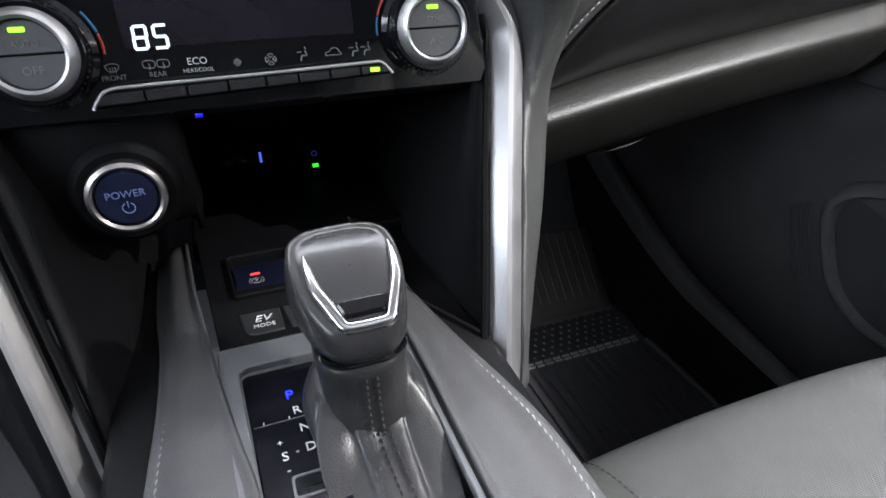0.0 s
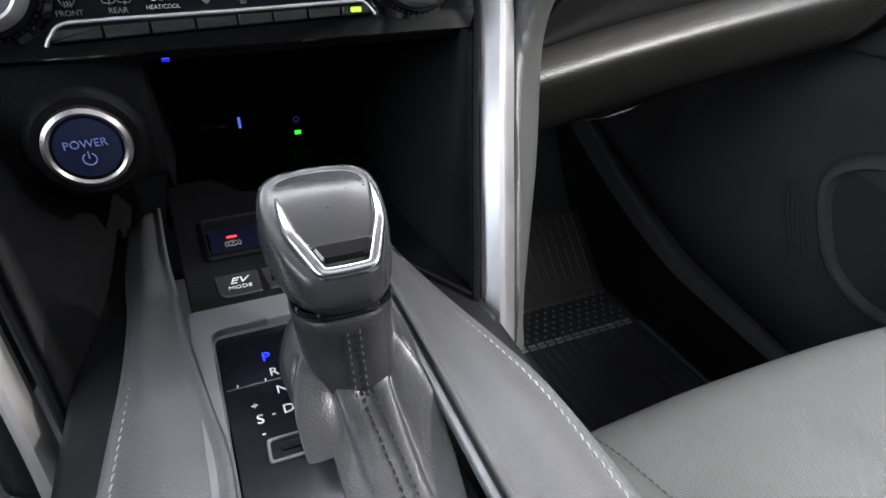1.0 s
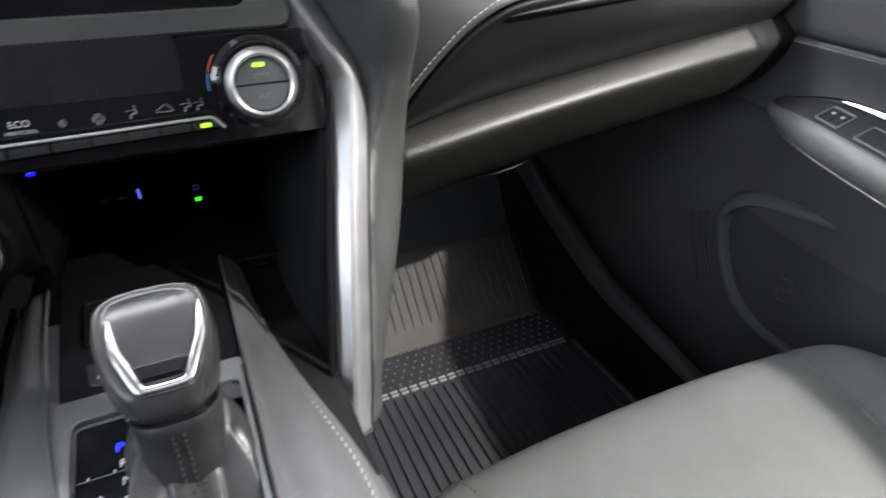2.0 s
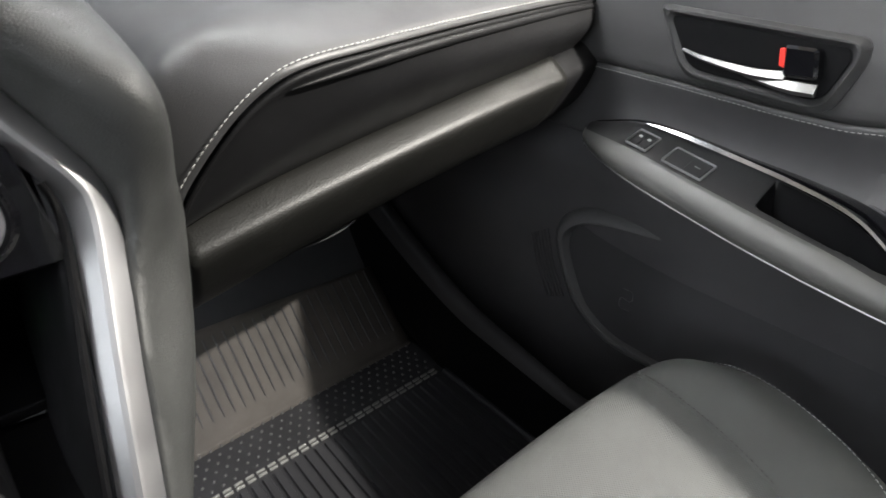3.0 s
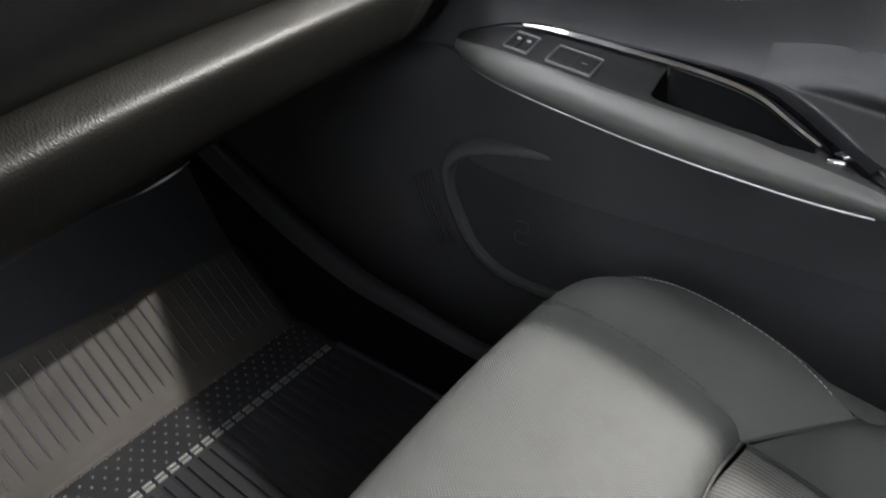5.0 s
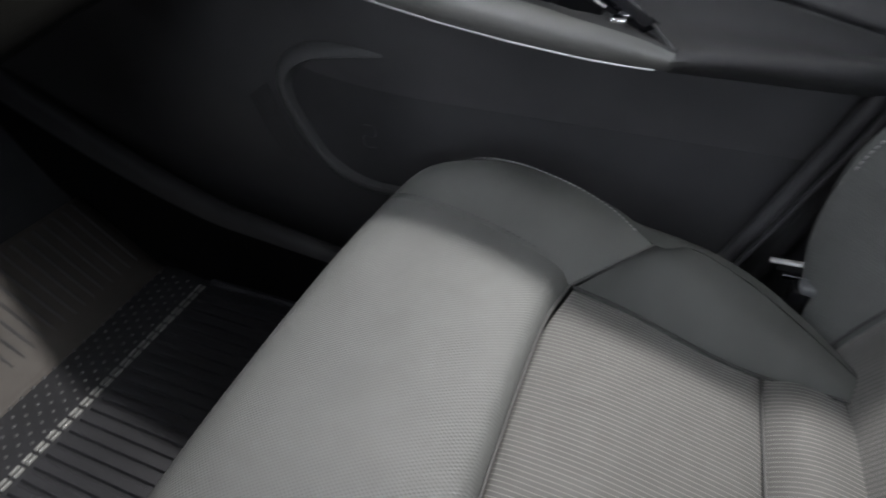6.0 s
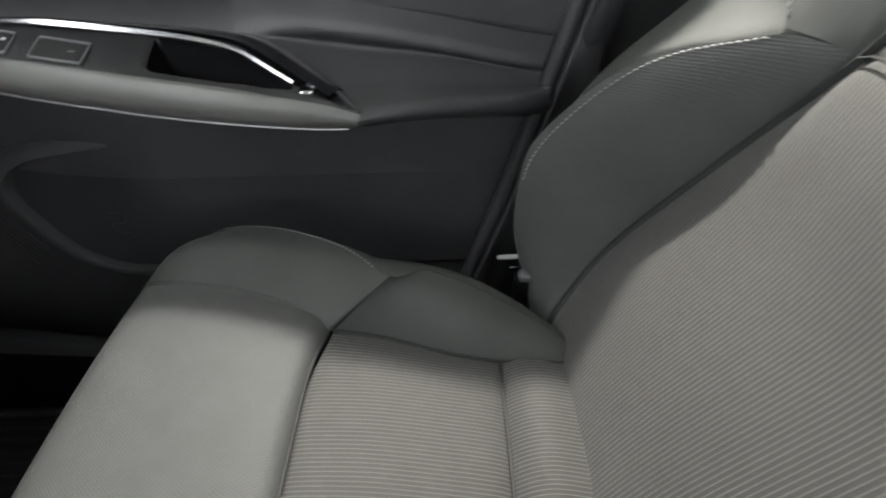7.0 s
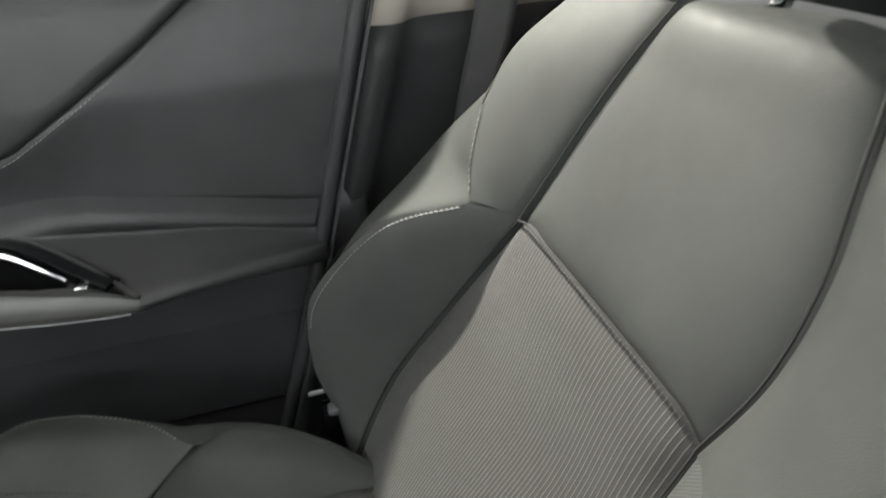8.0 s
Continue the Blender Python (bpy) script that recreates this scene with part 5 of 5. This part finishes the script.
for o, i, b in zip(*keys):
    y = o[0]
    pts = []
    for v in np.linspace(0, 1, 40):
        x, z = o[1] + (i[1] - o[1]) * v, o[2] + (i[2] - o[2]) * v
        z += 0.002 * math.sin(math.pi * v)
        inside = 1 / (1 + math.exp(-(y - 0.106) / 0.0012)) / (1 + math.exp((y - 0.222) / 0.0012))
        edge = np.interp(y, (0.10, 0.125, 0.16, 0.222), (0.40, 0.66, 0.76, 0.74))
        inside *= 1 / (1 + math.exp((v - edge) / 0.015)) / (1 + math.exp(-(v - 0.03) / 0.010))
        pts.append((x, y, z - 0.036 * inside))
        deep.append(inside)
    r = 0.5
    for a in np.linspace(0.15, 1, 14):
        c = math.sin(a * math.pi / 2)
        pts.append((i[1] + (b[1] - i[1]) * a - 0.007 * math.sin(a * math.pi) * min(1, abs(i[2] - b[2]) / 0.03), y, i[2] + (b[2] - i[2]) * a))
    for k, zz in ((0.25, 0.004), (0.6, 0.010), (1.0, 0.020)):
        pts.append((b[1] + (0.075) * k, y, b[2] - zz * 0.6))
    g.append(pts)
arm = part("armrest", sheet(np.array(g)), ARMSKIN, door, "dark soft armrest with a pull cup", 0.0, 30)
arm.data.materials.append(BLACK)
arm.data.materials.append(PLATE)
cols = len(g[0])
# faces sunk in the cup go near-black, the recess shade in their colour
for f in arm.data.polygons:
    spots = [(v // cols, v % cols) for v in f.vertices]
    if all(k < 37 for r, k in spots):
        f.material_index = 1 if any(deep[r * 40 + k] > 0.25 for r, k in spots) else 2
part("armrest_edge", sweep([(b[1] + 0.0005, b[0], b[2] - 0.0005) for b in keys[2][4:-2:6]], disc_profile(0.0011, 8), 90), SILVER, arm, "thin grey edge line")
ch = [(o[1] - 0.0025, o[0], o[2] + 0.0025) for o in keys[0][28:142:6]]
part("chrome_strip", sweep(ch, [(-0.0035, -0.003), (-0.0035, 0.0040), (-0.0022, 0.0046), (0.0030, 0.0), (0.0028, -0.003)], 90, scale=(0.25, 0.65, 0.65, 0.6, 0.5, 0.38, 0.28)), STRIPMETAL, door, "bright chrome strip")
gl = [(0.652, 0.425, 0.580), (0.659, 0.36, 0.591), (0.657, 0.25, 0.582), (0.653, 0.19, 0.576), (0.644, 0.15, 0.571), (0.630, 0.12, 0.562), (0.613, 0.093, 0.551), (0.597, 0.066, 0.5405)]
part("gloss_strip", sweep(gl, [(-0.007, -0.003), (0.007, -0.003), (0.008, 0.0015), (0.0, 0.0035), (-0.0065, 0.0005)], 90, scale=(0.1, 0.3, 0.35, 0.5, 0.9, 1.2, 1.2)), GLOSS, door, "gloss black strip above the chrome")
part("strip_end", block(0.592, 0.607, 0.084, 0.096, 0.5405, 0.5450, 0.0018), CHROME, door, "chrome strip end")
AM = plane((0.637, 0.353, 0.5815), (-0.12, -1, -0.13), (1, -0.1, 0.42))
for w, cx, nm in ((0.027, 0.0, "seat_memory_switch"), (0.046, 0.056, "window_switch")):
    sw = part(nm, plate(rounded(rect(w, 0.024, cx, -0.004), 0.002), 0.0028, AM @ Matrix.Translation((0, 0, -0.0008)), 0.0005, hole=rounded(rect(w - 0.0026, 0.0214, cx, -0.004), 0.0015)), OUTLINE, door, "black switch in a grey frame")
    half = (w - 0.005) / 2
    for s in (-1, 1):
        b = part("key", plate(rounded(rect(half - 0.0006, 0.019, cx + s * half / 2, -0.004), 0.0012), 0.0018, AM @ Matrix.Translation((0, 0, -0.001 if nm != "window_switch" or s > 0 else -0.006)), 0.0005), PLATE if s > 0 or nm != "window_switch" else BLACK, sw)
        if nm != "window_switch":
            part("mark", plate(rounded(rect(0.004, 0.003, cx + s * half / 2, -0.001), 0.001), 0.0003, AM @ Matrix.Translation((0, 0, 0.0009))), PRINT, b)
        elif s > 0:
            part("mark", plate(rect(0.006, 0.0012, cx + s * half / 2, -0.004), 0.0003, AM @ Matrix.Translation((0, 0, 0.0009))), DIMPRINT, b)

# scooped panel behind the armrest
yq = np.linspace(0.155, -0.15, 9)
border = [column([crease_z(y) + 0.028], y, lambda z: hollow_out(y, z) - 0.0019)[0] for y in yq]
above = [column([crease_z(y) + 0.012], y, lambda z: hollow_out(y, z) - 0.0032)[0] for y in yq]
crease = np.array([column([crease_z(y)], y, lambda z: hollow_out(y, z) - 0.0050)[0] for y in yq])
lower = cr([(0.5832, 0.051, 0.5295), (0.595, 0.015, 0.529), (0.613, -0.03, 0.523), (0.632, -0.08, 0.516), (0.642, -0.103, 0.513), (0.650, -0.120, 0.511)], 9)
hollow = cr([(0.640, 0.128, 0.568)] + [(skin(y, z) + d, y, z) for y, z, d in ((0.085, 0.560, 0.001), (0.04, 0.553, 0.003), (-0.02, 0.543, 0.004), (-0.085, 0.527, 0.004), (-0.125, 0.518, 0.004))], 9)
sc = [border, above, crease, hollow,
      [tuple(a * 0.42 + b * 0.58 + np.array((0.003, 0, -0.003))) for a, b in zip(hollow, lower)], lower, [(q[0] + 0.003, q[1] - 0.002, q[2] - 0.016) for q in lower], [(0.662, q[1] - 0.003, 0.480) for q in lower]]
part("scoop_edge", sweep([(0.652, 0.156, 0.5745), (0.640, 0.128, 0.5695), (0.615, 0.090, 0.555), (0.597, 0.064, 0.541), (0.584, 0.046, 0.530)], disc_profile(0.0016, 8), 40), PLASTIC, door)
part("rear_scoop", sheet(loft(sc, 60, 70)), LEATHER, door, "black scooped panel behind the armrest", 0.0)

# lower door with its pocket
lows = []
for y in np.linspace(1.16, -0.17, 84):
    k = max(0, (min(y, 0.7) - 0.3)) - 2.6 * max(0, y - 0.66) * min(1, max(0, y - 0.66) / 0.12)
    lows.append([(0.700 + 0.05 * k, y, 0.572), (0.684 + 0.05 * k, y, 0.536), (0.681 + 0.05 * k, y, 0.50), (0.690 + 0.06 * k, y, 0.45), (0.706 + 0.04 * min(0, k), y, 0.38), (0.710 + 0.03 * min(0, k), y, 0.28), (0.722 + 0.02 * min(0, k), y, 0.19), (0.738, y, 0.12), (0.75, y, 0.06)])
part("lower_panel", sheet(np.array([cr(r, 40) for r in lows])), DOORSKIN, door, "dark grained lower door panel", 0.004)
rim = [(0.703, 0.323, 0.446), (0.702, 0.414, 0.441), (0.702, 0.462, 0.428), (0.704, 0.490, 0.402), (0.705, 0.494, 0.370), (0.705, 0.478, 0.330), (0.705, 0.455, 0.292), (0.705, 0.425, 0.270), (0.704, 0.390, 0.259), (0.704, 0.341, 0.258), (0.704, 0.27, 0.258), (0.704, 0.19, 0.258)]
rim = [(p[0] - (0.004 if p[2] > 0.4 else 0), p[1] - 0.007, p[2] + 0.002) for p in rim]
# rim colour raised for its highlight
part("pocket_rim", sweep(rim, [(-0.008, -0.012), (0.011, -0.012), (0.0095, 0.001), (0.006, 0.0075), (0.001, 0.0105), (-0.004, 0.0100), (-0.006, 0.006)], 90, up=(-1, 0, 0), scale=(0.5, 1.15, 1.4, 1.4, 1.3, 1.1, 0.85, 0.75)), RIMSKIN, door, "raised dark pocket rim")
# flat face, darker than the panel to stand in for recess shade
part("pocket_face", plate([(y, z) for _, y, z in rim[1:-1]] + [(-0.16, 0.262), (-0.16, 0.44), (0.33, 0.448)], 0.002, Matrix(((0, 0, -1, 0.7035), (1, 0, 0, 0), (0, 1, 0, 0), (0, 0, 0, 1)))), POCKET, door, "pocket panel darkened to look recessed")
part("embossed_mark", sweep([(0.7005, 0.385, 0.350), (0.7005, 0.370, 0.350), (0.7005, 0.370, 0.335), (0.7005, 0.385, 0.335), (0.7005, 0.385, 0.320), (0.7005, 0.370, 0.320)], disc_profile(0.0006, 5), 20, up=(-1, 0, 0)), RIMSKIN, door)
for k in range(6):
    part("grille_slit", sweep([(0.7025, 0.520 + 0.006 * k, 0.385 - 0.004 * k), (0.7025, 0.505 + 0.006 * k, 0.335 - 0.003 * k), (0.7025, 0.480 + 0.006 * k, 0.285 - 0.003 * k)], disc_profile(0.0011, 6), 16, up=(-1, 0, 0)), DOORSKIN, door)

# door seal, pillar and belt
seal = [(0.665, -0.150 - 0.29 * (z - 0.62) + 0.05 * max(0, 0.42 - z), z) for z in np.linspace(0.10, 0.85, 12)]
ds = thing("door_seal", "black rubber door seal along the opening", "seal")
part("bulb", sweep(seal, disc_profile(0.008, 10), 40, up=(0, 1, 0)), RUBBER, ds)
part("lip", sweep([(q[0] - 0.006, q[1] - 0.010, q[2]) for q in seal], [(-0.004, -0.0015), (0.004, -0.0015), (0.003, 0.0015), (-0.003, 0.0015)], 40, up=(0, 1, 0)), RUBBER, ds)
pil = thing("door_pillar", "black lower pillar trim with beige cloth top", "pillar trim")
ps = []
for z in np.linspace(0.0, 0.712, 24):
    s = -0.29 * (z - 0.62)
    ps.append([(0.700, -0.155 + s, z), (0.690, -0.168 + s, z), (0.684, -0.180 + s, z), (0.688, -0.196 + s, z), (0.710, -0.22 + s, z), (0.72, -0.30 + s, z), (0.73, -0.42 + s, z)])
part("lower_trim", sheet(np.array([cr(r, 30) for r in ps])), PLASTIC, pil, "black pillar trim", 0.003)
ps = []
for z in np.linspace(0.7125, 1.10, 14):
    s = -0.29 * (z - 0.62)
    o = 0.25 * max(0, z - 0.75)
    ps.append([(0.704 - o, -0.158 + s, z), (0.690 - o, -0.170 + s, z), (0.686 - o, -0.182 + s, z), (0.690 - o, -0.198 + s, z), (0.712 - o, -0.222 + s, z), (0.722 - o, -0.30 + s, z), (0.732 - o, -0.42 + s, z)])
part("upper_trim", sheet(np.array([cr(r, 30) for r in ps])), BEIGE, pil, "beige cloth pillar cover", 0.003)
belt = thing("seat_belt", "dark grey seat belt webbing hanging by the pillar", "seat belt")
part("webbing", sheet(loft([[(0.662, -0.385, 1.00), (0.662, -0.345, 0.80), (0.662, -0.327, 0.70), (0.662, -0.305, 0.60), (0.655, -0.26, 0.25)], [(0.680, -0.345, 1.00), (0.680, -0.308, 0.80), (0.680, -0.292, 0.70), (0.680, -0.270, 0.60), (0.675, -0.22, 0.25)]], 30, 6)), BELT, belt, "", 0.0014)
anchor = thing("belt_anchor", "silver belt anchor beside the seat base", "belt anchor")
part("rail", sweep([(0.606, -0.072, 0.347), (0.600, -0.10, 0.3535), (0.59, -0.15, 0.365)], disc_profile(0.0028, 8), 12), SILVER, anchor, "bright metal rail")
part("rail", sweep([(0.600, -0.085, 0.337), (0.593, -0.11, 0.342), (0.585, -0.15, 0.348)], disc_profile(0.0022, 8), 12), DARKCHROME, anchor, "dark metal rail")
part("cap", block(0.562, 0.576, -0.108, -0.090, 0.350, 0.360, 0.003), SATIN, anchor, "grey plastic cap")
part("stem", block(0.562, 0.578, -0.100, -0.085, 0.19, 0.355, 0.003), BLACK, anchor)

# ---- footwell ----
kick = thing("sill_trim", "black plastic door sill trim", "sill trim")
def sill(rows):
    """A strip of the sill between the given (x, z) lines, rising towards the front."""
    return sheet(np.array([cr([(x, y, z + 0.17 * max(0, y - 0.44) * (z > 0.04) + 0.5 * max(0, y - 0.64) ** 1.5 - 0.35 * max(0, 0.15 - y) * (z > 0.08)) for x, z in rows], 40) for y in np.linspace(-0.3, 1.1, 60)]))


ridge = part("ridge", sill(((0.655, 0.0), (0.660, 0.03), (0.6662, 0.075), (0.6690, 0.105), (0.6700, 0.116), (0.6725, 0.1275), (0.6775, 0.1345), (0.685, 0.137), (0.695, 0.132), (0.703, 0.116), (0.712, 0.090))), SILLSKIN, kick, "rounded ridge coloured paler for its highlight over an inner face coloured for shade")
# crest highlight and inner shade are both put into the colours here
ridge.data.materials.append(SHADETRIM)
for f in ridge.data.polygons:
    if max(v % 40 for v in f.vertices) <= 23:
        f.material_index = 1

fm = thing("floor_mat", "black rubber floor mat with ribs and studs", "floor mat")
part("base", block(0.150, 0.662, 0.05, 0.815, 0.0, 0.012, 0.003), RUBBER, fm)
part("raised_edge", sweep([(0.655, 0.05, 0.014), (0.655, 0.5, 0.014), (0.652, 0.70, 0.014)], [(-0.006, -0.004), (0.006, -0.004), (0.005, 0.006), (-0.002, 0.008), (-0.006, 0.004)], 20), RUBBER, fm)
flap = [[(0.150, 0.808, 0.010), (0.655, 0.812, 0.010)], [(0.150, 0.835, 0.026), (0.655, 0.835, 0.026)], [(0.150, 0.92, 0.112), (0.655, 0.92, 0.112)], [(0.15, 0.96, 0.152), (0.655, 0.945, 0.137)]]
part("front_flap", sheet(loft(flap, 20, 20)), MATGREY, fm, "dusty grey-brown front flap", 0.005)
struct("toe_board", sheet(loft([[(0.10, 0.83, -0.01), (0.72, 0.83, -0.01)], [(0.10, 1.02, 0.18), (0.72, 1.02, 0.18)], [(0.10, 1.19, 0.55), (0.72, 1.19, 0.55)]], 8, 16)), CARPET, "black carpeted toe board")
# rounded ribs on the flap
o = np.array((0, 0.835, 0.0295))
dirn = np.array((0, 0.085, 0.086))
dirn = dirn / np.linalg.norm(dirn)
pts = [o + dirn * 0.010, o + dirn * 0.05, o + dirn * 0.150]
flap_rib = finish("flap_rib", sweep(pts, [(-0.0021, -0.0035), (0.0021, -0.0035), (0.0015, 0.0016), (0.0, 0.0022), (-0.0015, 0.0016)], 24, up=(0, -0.7, 0.7), scale=(0.45, 0.9, 1, 1, 1, 1, 1, 1, 1)), RUBBER)
for k in range(26):
    r = new("flap_rib", flap_rib)
    r.parent, r.location = fm, (0.163 + 0.0189 * k, 0, 0)
# studs on the band
stud = finish("stud", lathe([(0.0030, 0), (0.0026, 0.0016), (0.0014, 0.0026), (0.0003, 0.0028)], Matrix(), 8), mat("worn_rubber", (0.07, 0.07, 0.07), 0.4, vary=0.2))
for j in range(6):
    for k in range(26):
        s = new("stud", stud)
        s.parent, s.location = fm, (0.168 + 0.0186 * k + 0.0093 * (j % 2), 0.732 + 0.0155 * j, 0.012)
dashm = finish("dash_rib", block(-0.0070, 0.0070, -0.0021, 0.0021, 0, 0.0045, 0.0009), mat("scuffed_rubber", (0.24, 0.24, 0.23), 0.45, vary=0.25))
for j in (0, 1):
    for k in range(26):
        s = new("dash_rib", dashm)
        s.parent, s.location = fm, (0.168 + 0.0186 * k, 0.7085 + 0.0085 * j, 0.012)
long_rib = finish("rib", sheet(np.array([[(a, y, b) for a, b in ((-0.0068, 0.0), (-0.0054, 0.0055), (0.0054, 0.0055), (0.0068, 0.0))] for y in np.linspace(0.10, 0.697, 6)])), RUBBER)
for k in range(26):
    s = new("rib", long_rib)
    s.parent, s.location = fm, (0.168 + 0.0186 * k, 0, 0.0119)
